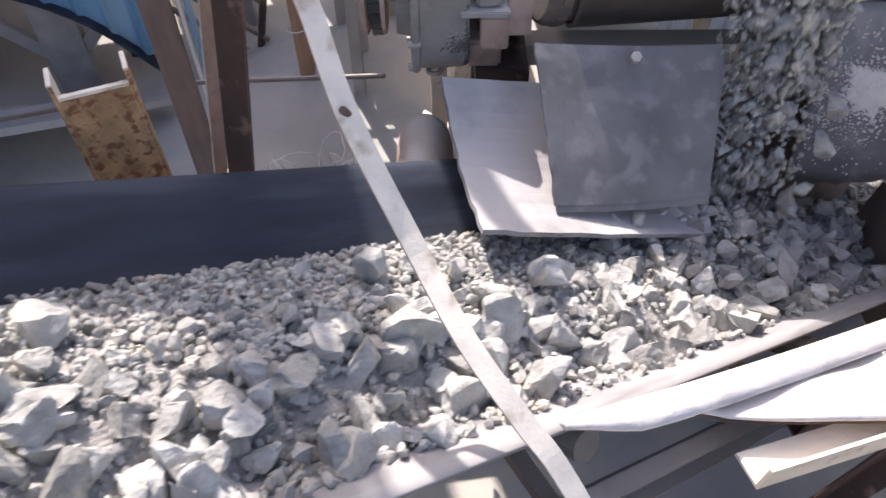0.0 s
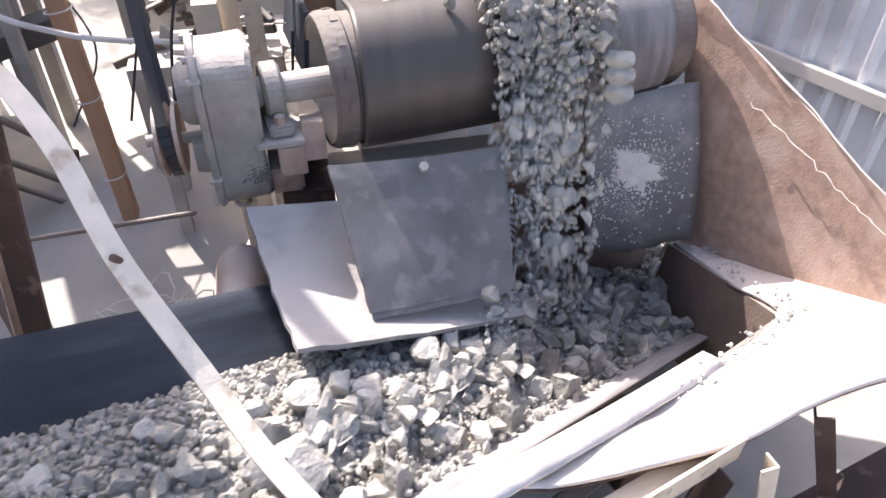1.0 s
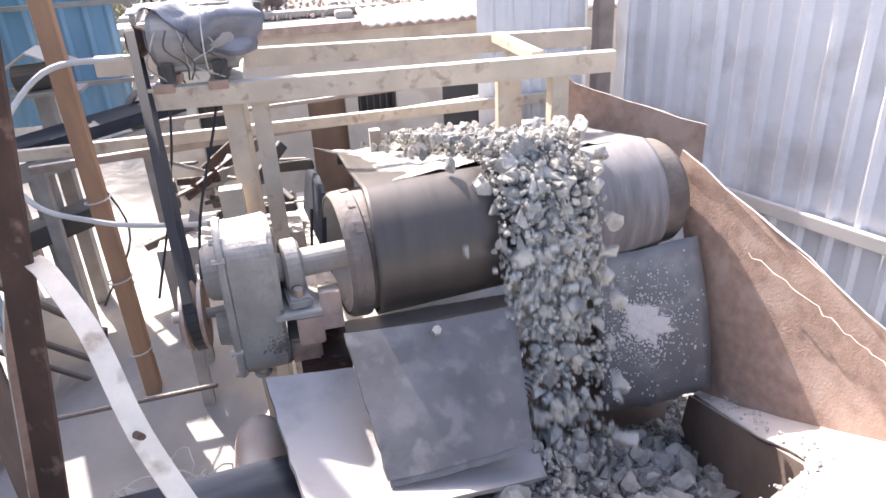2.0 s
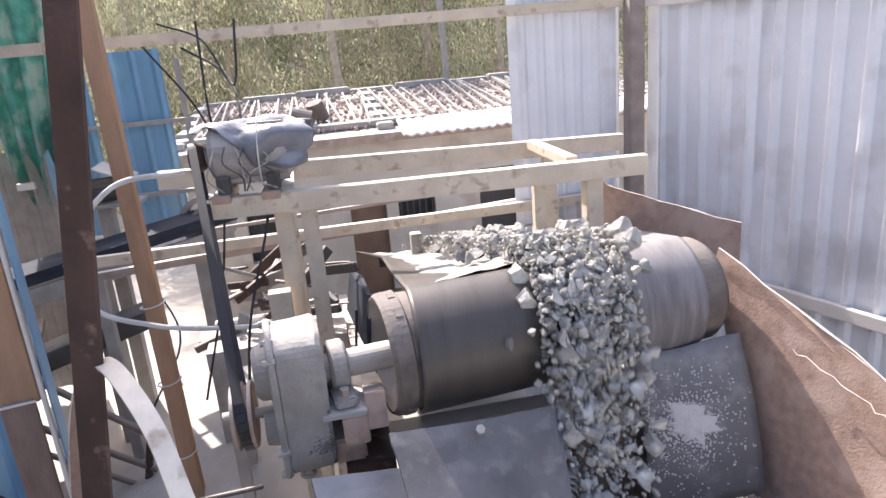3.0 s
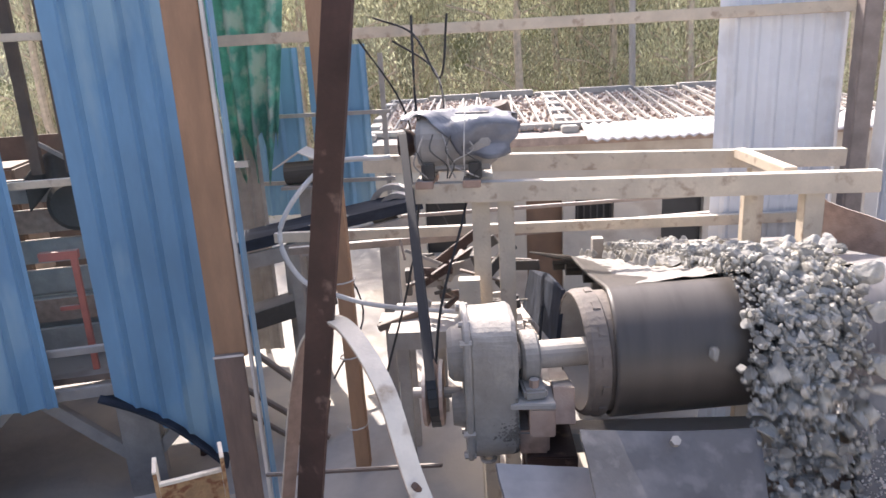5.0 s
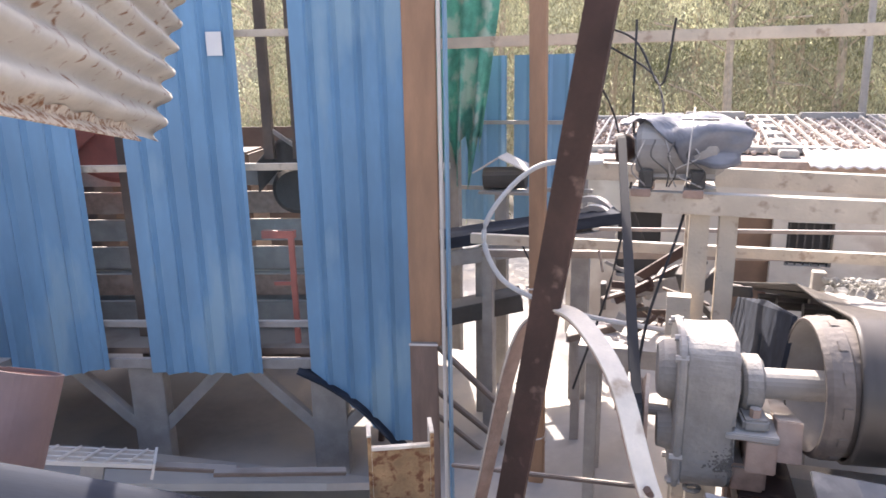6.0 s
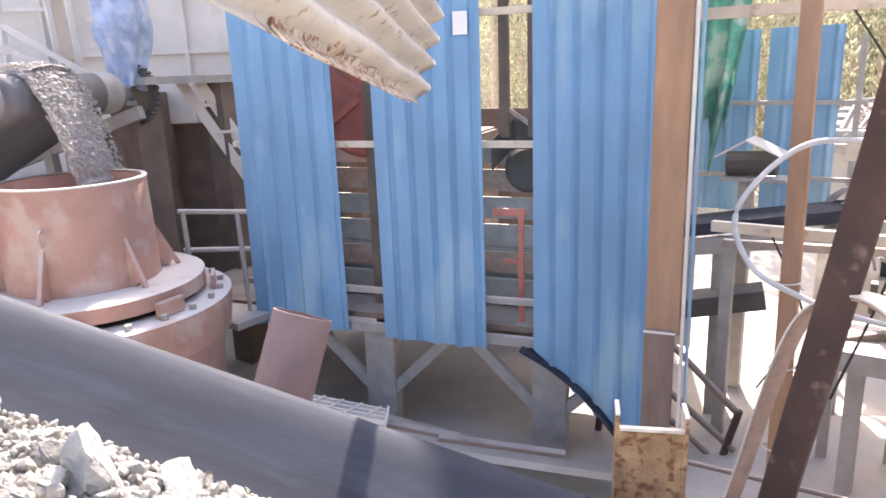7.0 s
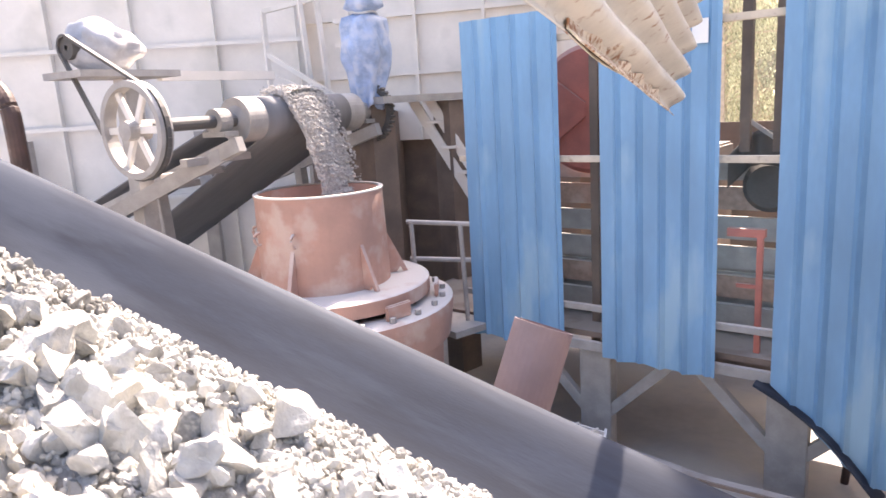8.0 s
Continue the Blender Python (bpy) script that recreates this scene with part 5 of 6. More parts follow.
# ---- grey ribbed fence ----
fp = thing("fence_post", "dusty brown square steel fence corner post", "post")
part("tube", boxes(((2.73, 5.02, GZ), (2.86, 5.15, 4.6)), bevel=0.008), M_RAIL, fp)
fl = thing("fence_sheet", "grey-white galvanised ribbed sheet fence", "fence", group="ribbed fence")
o = part("sheet", ribbed(0.94, 3.60, pitch=0.155, depth=0.025, rib=0.05, wave=0.004, seed=4), M_GALV, fl)
o.matrix_world = pose(1.80, 5.24, GZ)
for z in (3.75, 2.2):
    part("rail", boxes(((-3.2 if z > 3 else -1.7, 5.13, z - 0.04), (2.72, 5.19, z + 0.04)), bevel=0.004), M_CREAM, fl)
FA, FB = Vector((2.83, 5.10, 0)), Vector((3.95, 1.75, 0))
FD = (FB - FA).normalized()
FEN = Matrix((FD, Vector((0, 0, 1)).cross(FD), Vector((0, 0, 1)))).transposed().to_4x4()
FEN.translation = FA
fr = thing("fence_sheet", "tall galvanised ribbed sheet wall catching sun patches", "fence", group="ribbed fence", at=FEN)
x = 0.0
for k in range(6):
    o = part("sheet", ribbed(1.03, 4.4, pitch=0.205, depth=0.03, rib=0.06, wave=0.006, seed=20 + k), M_GALV, fr)
    o.matrix_local = pose(x + 0.03, 0.012 * (k % 2) + 0.08, GZ)
    x += 1.0
for z in (3.74, 1.68):
    part("rail", boxes(((0.05, 0.0, z - 0.045), (6.0, 0.05, z + 0.045)), bevel=0.004), M_WHITE_STEEL, fr)

# ---- long rails behind the drive ----
yard = thing("pipe_rail", "two long dusty steel rails crossing behind the drive", "rail")
for (a, b), w in ((((-1.66, 5.38, 2.02), (2.3, 5.40, 2.20)), 0.06), (((-0.7, 5.55, 2.24), (2.4, 5.55, 2.34)), 0.03)):
    bm = bmesh.new()
    beam(bm, a, b, w, w)
    part("rail", bm, M_RAIL, yard)
for x in (-1.62, 0.95):
    bm = bmesh.new()
    beam(bm, (x, 5.42, 2.02), (x, 5.42, GZ), 0.09, 0.09)
    part("post", bm, M_STEEL_DUSTY, yard)

# ---- small house with a broken tiled roof ----
house = thing("house", "low plastered shed house with a broken batten roof", "house")
HX0, HX1, HY0, HY1, HZ = -1.40, 5.2, 8.0, 11.3, 2.44


def wall_with(parent, x0, x1, y, z0, z1, holes, th=0.2):
    xs = sorted({x0, x1, *[h[0] for h in holes], *[h[1] for h in holes]})
    for a, b in zip(xs, xs[1:]):
        hs = [h for h in holes if h[0] <= a and h[1] >= b]
        if hs:
            h = hs[0]
            if h[2] > z0 + 0.01:
                part("wall", boxes(((a, y, z0), (b, y + th, h[2]))), M_PLASTER, parent)
            part("wall", boxes(((a, y, h[3]), (b, y + th, z1))), M_PLASTER, parent)
        else:
            part("wall", boxes(((a, y, z0), (b, y + th, z1))), M_PLASTER, parent)


holes = [(0.55, 1.0, GZ, 1.95), (1.15, 1.62, 1.35, 1.85), (2.2, 2.7, GZ, 1.95), (-0.7, -0.2, 1.1, 1.9)]
wall_with(house, HX0 + 0.1, HX1, HY0 + 0.15, GZ, HZ, holes)
part("side_wall", boxes(((HX0 + 0.1, HY0 + 0.355, GZ), (HX0 + 0.3, HY1, HZ)), ((HX1 - 0.2, HY0 + 0.355, GZ), (HX1, HY1, HZ)), ((HX0 + 0.305, HY1 - 0.2, GZ), (HX1 - 0.205, HY1, HZ))), M_PLASTER, house)
part("door", boxes(((0.55, HY0 + 0.25, GZ), (1.0, HY0 + 0.29, 1.95))), M_DOORWOOD, house)
part("door", boxes(((2.2, HY0 + 0.25, GZ), (2.7, HY0 + 0.29, 1.95))), M_WINDOW, house)
win = part("window", boxes(((1.15, HY0 + 0.29, 1.35), (1.62, HY0 + 0.31, 1.85))), M_WINDOW, house)
for k in range(6):
    bm = boxes(((1.18 + 0.08 * k, HY0 + 0.2, 1.35), (1.195 + 0.08 * k, HY0 + 0.215, 1.85)))
    part("bar", bm, M_DARK, win)
part("window", boxes(((-0.7, HY0 + 0.29, 1.1), (-0.2, HY0 + 0.31, 1.9))), M_WINDOW, house)
SLP = (2.80 - 2.54) / (HY1 - HY0)


def rz(y):
    return 2.54 + (y - HY0) * SLP


roof = part("roof", slab(bmesh.new(), [(HX0, HY0, rz(HY0)), (HX1, HY0, rz(HY0)), (HX1, HY1, rz(HY1)), (HX0, HY1, rz(HY1))], 0.10), M_CLAY, house, "rubble-strewn roof deck")
rnd = random.Random(21)
for k in range(38):
    x = HX0 + 0.16 + k * (HX1 - HX0 - 0.2) / 38
    bm = bmesh.new()
    beam(bm, (x, HY0 + 0.62, rz(HY0 + 0.62) + 0.05), (x + rnd.uniform(-0.12, 0.12), HY1 - 0.2, rz(HY1 - 0.2) + rnd.uniform(0.03, 0.06)), 0.028, 0.04)
    part("batten", bm, M_CONC, roof)
x = HX0
while x < HX1 - 0.2:
    w = rnd.uniform(0.5, 0.9)
    for yy in (HY0 + 0.38, HY1 - 0.15):
        z = rz(yy) + rnd.uniform(0, 0.015)
        part("coping", boxes(((x, yy, z), (min(x + w - 0.02, HX1), yy + 0.22, z + rnd.uniform(0.05, 0.10))), bevel=0.012), M_CONC, roof)
    x += w
y = HY0 + 0.2
while y < HY1 - 0.3:
    part("coping", boxes(((HX0 - 0.03, y, rz(y)), (HX0 + 0.14, y + 0.55, rz(y) + 0.08)), bevel=0.012), M_CONC, roof)
    part("coping", boxes(((1.0, y, rz(y)), (1.2, y + 0.55, rz(y) + 0.08)), bevel=0.012), M_CONC, roof)
    y += 0.58
items = []
for k in range(2200):
    x, y = rnd.uniform(HX0 + 0.2, HX1 - 0.2), rnd.uniform(HY0 + 0.3, HY1 - 0.3)
    items.append((PEBBLES[k % 6], (x, y, rz(y) + 0.03), rnd.uniform(0.02, 0.08), rnd))
tagged(new("roof_rubble", heap_mesh("roof_rubble", items, M_CLAY)), "broken clay tile rubble on the house roof", "rubble", kind="stuff")
for k, (x, y) in enumerate(((0.1, 8.6), (0.32, 9.0))):
    pot = bmesh.new()
    m = pose(x, y, rz(y) + 0.16, 0, 20 + 50 * k, 40 * k)
    lathe(pot, m, [(-0.12, 0.0), (-0.12, 0.11), (0.12, 0.13), (0.12, 0.11), (-0.1, 0.09)], seg=18)
    solid("clay_pot", pot, M_DARKBROWN, "old dark clay pipe piece lying on the roof", "pot", group="pots on the roof")
rows = []
for i in range(7):
    f = i / 6
    rows.append([Vector((1.25 + 3.9 * j / 126, HY0 + 0.36 - 0.55 * f - (0.10 * noise.noise((j * 0.11, 0, 3)) + 0.05 * noise.noise((j * 0.6, 0, 1)) if i == 6 else 0), rz(HY0) + 0.10 - 0.13 * f + 0.016 * math.sin(j * math.pi / 2))) for j in range(127)])
solid("eave_sheet", sheet_grid(bmesh.new(), rows, 0.008), M_DUST, "torn dust-white corrugated eave sheet of the house", "roof sheet", smooth=True)

# ---- machinery and clutter between the drive and the house ----
fc = thing("far_conveyor", "small dark conveyor with a hooded drum in the yard", "conveyor")
bm = bmesh.new()
beam(bm, (-2.6, 5.7, 1.95), (-0.6, 6.2, 2.25), 0.45, 0.10)
part("belt", bm, M_RUBBER, fc)
bm = bmesh.new()
beam(bm, (-2.6, 5.5, 1.80), (-0.6, 6.0, 2.08), 0.05, 0.14)
part("side_frame", bm, M_STEEL_DUSTY, fc)
bm = bmesh.new()
beam(bm, (-2.5, 5.55, 1.25), (-1.4, 5.8, 1.5), 0.3, 0.16)
part("lower_frame", bm, M_DARK, fc)
for k, r in enumerate((0.25, 0.19, 0.13)):
    bm = bmesh.new()
    lathe(bm, pose(-0.85 + 0.05 * k, 6.25 - 0.12 * k, 2.14, 0, 0, 80), [(0, r - 0.05), (0, r), (0.1, r), (0.1, r - 0.05)], seg=28)
    part("guard_ring", bm, M_STEEL_DUSTY, fc)
for p in ((-1.75, 5.85), (-0.9, 6.1)):
    part("post", boxes(((p[0] - 0.08, p[1] - 0.08, GZ), (p[0] + 0.08, p[1] + 0.08, 1.95))), M_STEEL_DUSTY, fc)
hood = thing("motor_hood", "small motor under a bent white tin hood on a post", "motor")
part("post", boxes(((-1.80, 6.42, GZ), (-1.68, 6.54, 2.36))), M_STEEL_DUSTY, hood)
bm = bmesh.new()
sheet_grid(bm, [[Vector((-2.0, y, 2.58)), Vector((-1.74, y, 2.74)), Vector((-1.44, y, 2.60))] for y in (6.3, 6.7)], 0.012)
part("hood", bm, M_WHITE_STEEL, hood)
bm = bmesh.new()
cyl(bm, (-1.92, 6.5, 2.50), (-1.5, 6.5, 2.52), 0.11, seg=18)
part("motor_body", bm, M_DARK, hood)
part("shelf", boxes(((-1.95, 6.35, 2.362), (-1.4, 6.65, 2.39))), M_STEEL_DUSTY, hood)
wh = thing("loop_wire", "thick pale cable bent in a wide loop", "cable")
bm = bmesh.new()
tube(bm, curve_pts([(-0.55, 3.9, 3.0), (-0.95, 3.88, 2.96), (-1.22, 3.74, 2.63), (-1.12, 3.68, 2.33), (-0.85, 3.70, 2.18), (-0.58, 3.71, 2.11), (-0.1, 3.6, 2.10)], 8), 0.016, 8)
part("cable", bm, M_WIRE, wh)
for k, pts in enumerate((
        [(-0.43, 4.59, 3.83), (-0.42, 4.4, 3.3), (-0.40, 4.36, 2.9), (-0.5, 4.2, 2.2), (-0.7, 4.0, 1.5)],
        [(-0.75, 5.1, 3.85), (-0.45, 4.9, 3.72), (-0.26, 4.6, 3.42), (-0.19, 4.56, 3.83)],
        [(-0.62, 5.1, 3.68), (-0.33, 4.8, 3.5), (-0.24, 4.5, 3.30), (-0.25, 4.3, 3.1)],
        [(-0.05, 3.7, 3.0), (-0.12, 3.5, 2.7), (-0.25, 3.2, 2.3), (-0.3, 3.0, 1.9)],
        [(0.3, 3.4, 2.2), (0.2, 3.0, 1.6), (0.12, 2.7, 1.2), (0.1, 2.5, GZ)],
        [(-1.3, 5.2, 2.2), (-1.0, 5.0, 1.6), (-1.2, 4.6, 1.2)],
        [(-0.9, 5.2, 3.72), (-0.6, 5.3, 3.2), (-0.5, 5.6, 2.6), (-0.3, 6.2, 1.9)])):
    bm = bmesh.new()
    tube(bm, curve_pts(pts, 7), 0.008, 6)
    solid("cable", bm, M_CABLE, "black power cable sagging across the yard", "cable", group="loose cables")
scrap = thing("scrap_crate", "heap of dark rusty scrap steel in a low crate", "scrap")
rnd = random.Random(77)
for k in range(34):
    a = Vector((rnd.uniform(-0.6, 0.15), rnd.uniform(4.3, 4.75), 1.72 + rnd.uniform(0.0, 0.45)))
    b = a + Vector((rnd.uniform(-0.35, 0.35), rnd.uniform(-0.2, 0.2), rnd.uniform(-0.1, 0.22)))
    bm = bmesh.new()
    beam(bm, a, b, rnd.uniform(0.015, 0.05), rnd.uniform(0.01, 0.09))
    part("bar", bm, (M_DARK, M_RUST_DARK, M_DARKBROWN, M_STEEL_DUSTY)[k % 4], scrap)
part("crate", boxes(((-0.7, 4.25, 1.58), (0.25, 4.85, 1.71)), ((-0.65, 4.3, GZ), (-0.57, 4.38, 1.58)), ((0.1, 4.3, GZ), (0.18, 4.38, 1.58)), ((-0.65, 4.7, GZ), (-0.57, 4.78, 1.58)), ((0.1, 4.7, GZ), (0.18, 4.78, 1.58))), M_STEEL_DUSTY, scrap)
bench = thing("steel_trestle", "slender dusty steel trestle standing in the yard", "trestle")
for x in (-0.84, -0.42):
    part("leg", boxes(((x, 5.05, GZ), (x + 0.07, 5.12, 1.42))), M_STEEL_DUSTY, bench)
part("top", boxes(((-0.88, 5.0, 1.422), (-0.32, 5.2, 1.50))), M_STEEL_DUSTY, bench)
bm = bmesh.new()
beam(bm, (-1.15, 2.75, 1.60), (-0.25, 2.62, 1.72), 0.02, 0.02)
solid("tie_rod", bm, M_DARKBROWN, "thin rusty rod beside the gearbox pulley", "rod")
hand = thing("ramp_rail", "thin dark red-brown pipe handrail of a ramp down in the yard", "handrail")
for a, b, r in (((-2.45, 5.0, 1.71), (-1.37, 5.0, 0.76), 0.028), ((-2.45, 5.0, 1.21), (-1.39, 5.0, 0.45), 0.028), ((-2.3, 5.0, 0.86), (-1.5, 5.0, 0.30), 0.024)):
    bm = bmesh.new()
    cyl(bm, a, b, r, seg=10)
    part("rail", bm, M_DARKBROWN, hand)
for x, z in ((-1.375, 0.80), (-2.4, 1.7)):
    bm = bmesh.new()
    cyl(bm, (x - 0.12, 5.0, GZ - 0.02), (x, 5.0, z), 0.03, seg=10)
    part("upright", bm, M_RUST_DARK, hand)
# curved shroud and tangled wire beyond the belt
rows = []
for i in range(9):
    y = 2.34 - 0.42 * i / 8
    rows.append([Vector((-0.075 + 0.125 * math.cos(a), y, 1.47 + 0.255 * math.sin(a) ** 0.8 - 0.02 * i / 8)) for a in [math.pi * k / 16 for k in range(17)]])
solid("arched_guard", sheet_grid(bmesh.new(), rows, 0.012), M_RUST, "arched rusty steel guard beside the belt", "guard", smooth=True)
rnd = random.Random(5)
coil = thing("wire_tangle", "tangle of pale binding wire on the ground", "wire")
for k in range(9):
    c = Vector((-0.85 + rnd.uniform(-0.15, 0.35), 3.35 + rnd.uniform(-0.2, 0.2), GZ + 0.12 + rnd.uniform(0, 0.2)))
    bm = bmesh.new()
    tilt = Euler((rnd.uniform(0, 3), rnd.uniform(0, 3), 0)).to_matrix()
    tube(bm, [c + tilt @ Vector((rnd.uniform(0.12, 0.16) * math.cos(q * 0.5), 0.13 * math.sin(q * 0.5), 0.004 * q)) for q in range(15)], 0.005, 5)
    part("loop", bm, M_WIRE, coil)
bm = bmesh.new()
slab(bm, [(-0.35, 2.2, 1.25), (0.05, 2.3, 1.35), (0.05, 3.0, 1.15), (-0.1, 3.2, 1.1)], 0.02)
solid("dusty_sheet", bm, M_STEEL_DUSTY, "dust-covered scrap sheet below the gearbox", "sheet")

# green net and blue sheets behind the shed corner
net = thing("shade_net", "green shade net hanging from a pipe", "net")
rows = []
for i in range(13):
    f = i / 12
    rows.append([Vector((-2.75 + (1.05 - 0.55 * f) * j / 24 + 0.25 * f, 6.6 + 0.07 * math.sin(j * 1.1 + f * 2) * (0.4 + f), 4.9 - 2.25 * f * (1 - 0.12 * math.sin(j * 0.9)) )) for j in range(25)])
part("cloth", sheet_grid(bmesh.new(), rows, 0.004), M_GREEN_NET, net, smooth=True)
bm = bmesh.new()
box(bm, (-2.45, 6.52, 2.58), (-2.3, 6.58, 2.64))
part("pipe_end", bm, M_WHITE_STEEL, net)
bs = thing("rear_sheet", "pale blue ribbed sheets with pipe rails at the yard's rear", "sheet", group="rear sheets")
for k in range(2):
    o = part("sheet", ribbed(0.62, 1.75, pitch=0.2, depth=0.02, rib=0.04, seed=30 + k), M_BLUE, bs)
    o.matrix_world = pose(-2.45 + 0.70 * k, 7.1, 1.95)
for z in (2.3, 3.0):
    part("rail", boxes(((-2.6, 6.98, z), (-0.9, 7.02, z + 0.04))), M_STEEL_DUSTY, bs)
for x in (-2.55, -1.0):
    part("post", boxes(((x, 7.03, GZ), (x + 0.05, 7.075, 3.6))), M_STEEL_DUSTY, bs)
gs = thing("rear_sheet", "weathered grey ribbed sheet beside the green net", "sheet", group="rear sheets")
o = part("sheet", ribbed(0.6, 2.4, pitch=0.12, depth=0.02, rib=0.03, seed=34), M_STEEL_DUSTY, gs)
o.matrix_world = pose(-2.85, 6.8, GZ + 0.2)
far_pole = thing("thin_pole", "thin pale concrete pole behind the house", "pole")
bm = bmesh.new()
cyl(bm, (2.92, 13.0, GZ), (2.80, 13.0, 6.5), 0.07, 0.05, seg=12)
part("pole", bm, M_CONC, far_pole)

# ---- eucalyptus wood ----


def tree_mesh(seed, height, leaves):
    rnd = random.Random(seed)
    tb = bmesh.new()
    pts = [Vector((0.25 * math.sin(seed + k * 0.7) * k / 6, 0.2 * math.cos(seed * 2 + k) * k / 6, height * k / 7)) for k in range(8)]
    prev = None
    for k, p in enumerate(pts):
        r = 0.13 * (1 - 0.85 * k / 7)
        cur = [tb.verts.new(p + Vector((r * math.cos(q * math.pi / 3.5), r * math.sin(q * math.pi / 3.5), 0))) for q in range(7)]
        if prev:
            for q in range(7):
                tb.faces.new((prev[q], prev[(q + 1) % 7], cur[(q + 1) % 7], cur[q]))
        prev = cur
    ends = []
    for k in range(26):
        f = rnd.uniform(0.12, 0.98)
        i = int(f * 7)
        b = pts[i].lerp(pts[min(i + 1, 7)], f * 7 - i)
        a = rnd.uniform(0, 6.28)
        ln = rnd.uniform(0.7, 1.7) * (1.15 - 0.6 * f)
        e = b + Vector((ln * math.cos(a), ln * math.sin(a), rnd.uniform(0.1, 0.9)))
        tube(tb, [b, b.lerp(e, 0.5) + Vector((0, 0, 0.12)), e], 0.022, 4)
        ends += [b.lerp(e, 0.5), b.lerp(e, 0.8), e]
    verts, faces = [], []
    for k in range(leaves):
        c = ends[rnd.randrange(len(ends))]
        p = c + Vector((rnd.gauss(0, 0.30), rnd.gauss(0, 0.30), rnd.gauss(-0.15, 0.38)))
        d_ = Vector((rnd.gauss(0, 0.5), rnd.gauss(0, 0.5), -1)).normalized()
        s_ = d_.cross(Vector((rnd.gauss(0, 1), rnd.gauss(0, 1), 0.2))).normalized()
        ln, w = rnd.uniform(0.07, 0.15), rnd.uniform(0.009, 0.019)
        n = len(verts)
        verts += [p, p + d_ * ln * 0.5 + s_ * w, p + d_ * ln, p + d_ * ln * 0.5 - s_ * w]
        faces.append((n, n + 1, n + 2, n + 3))
    me = bpy.data.meshes.new("crown")
    me.from_pydata([v[:] for v in verts], [], faces)
    me.materials.append(M_LEAF)
    return tb, me


rnd = random.Random(99)
kinds = []
for k in range(4):
    tb, crown = tree_mesh(50 + k, rnd.uniform(8.0, 10.5), 10000)
    t = thing("eucalyptus_tree", "slender sunlit eucalyptus tree with drooping yellow-green leaves", "tree", group="eucalyptus wood", at=pose(-6 + 4 * k, 17, GZ - 0.1))
    part("trunk", tb, M_BARK, t)
    c = new("crown", crown)
    c.parent = t
    kinds.append(t)
for row in range(4):
    for k in range(12):
        x = -12 + 2.5 * k + rnd.uniform(-0.7, 0.7)
        y = 15.5 + 2.6 * row + rnd.uniform(-0.8, 0.8)
        copy_thing(kinds[rnd.randrange(4)], pose(x, y, GZ - 0.15, rnd.uniform(-4, 4), rnd.uniform(-4, 4), rnd.uniform(0, 360)))
verts, faces = [], []
for k in range(26000):
    x, y = rnd.uniform(-16, 22), rnd.uniform(13.5, 25)
    h_ = abs(rnd.gauss(0, 1.0)) + 0.1
    p = Vector((x, y, GZ + h_))
    d_ = Vector((rnd.gauss(0, 0.6), rnd.gauss(0, 0.6), 1)).normalized()
    s_ = Vector((rnd.gauss(0, 1), rnd.gauss(0, 1), 0)).normalized()
    ln, w = rnd.uniform(0.2, 0.5), rnd.uniform(0.012, 0.03)
    n = len(verts)
    verts += [p, p + d_ * ln * 0.5 + s_ * w, p + d_ * ln, p + d_ * ln * 0.5 - s_ * w]
    faces.append((n, n + 1, n + 2, n + 3))
me = bpy.data.meshes.new("undergrowth")
me.from_pydata([v[:] for v in verts], [], faces)
me.materials.append(M_DRY)
tagged(new("undergrowth", me), "dry tangled undergrowth below the eucalyptus wood", "undergrowth", kind="stuff")
bm = bmesh.new()
rows = [[Vector((-60 + 6 * j, 30 + 0.01 * (j - 10) ** 2, GZ - 0.5 + (13 + 2.5 * noise.noise((j * 0.8, 0, 0))) * i / 4)) for j in range(26)] for i in range(5)]
solid("wood_backdrop", sheet_grid(bm, rows, 0.5), M_DRY, "distant olive-brown wall of dense woodland", "backdrop", kind="structure")

# ---- stones that ride the belts ----
V1, V2 = 1.35, 1.60          # belt speeds, metres per second
TOP_R = DR + 0.03
LY = DY - 0.03 + YT * (1.27 - 0.36)   # the drum axis under the load
LEAVE = math.radians(62)     # the load leaves the drum this far past its top
BACK = 3.0                   # length of the upper belt that is loaded
ARC = TOP_R * LEAVE
P_OFF = Vector((1.27, LY - TOP_R * math.sin(LEAVE), DZ + TOP_R * math.cos(LEAVE)))
V_OFF = Vector((0.0, -V1 * 0.75 * math.cos(LEAVE), -V1 * 0.75 * math.sin(LEAVE)))
LANDX = -1.80                # where the stream meets the lower belt, along it
LAND = BELT @ Vector((LANDX, -0.05, -0.04))
TF = 0.0
while (P_OFF.z + V_OFF.z * TF - 4.905 * TF * TF) > LAND.z:
    TF += 0.005
BELT_ROT = BELT.to_3x3().to_4x4()


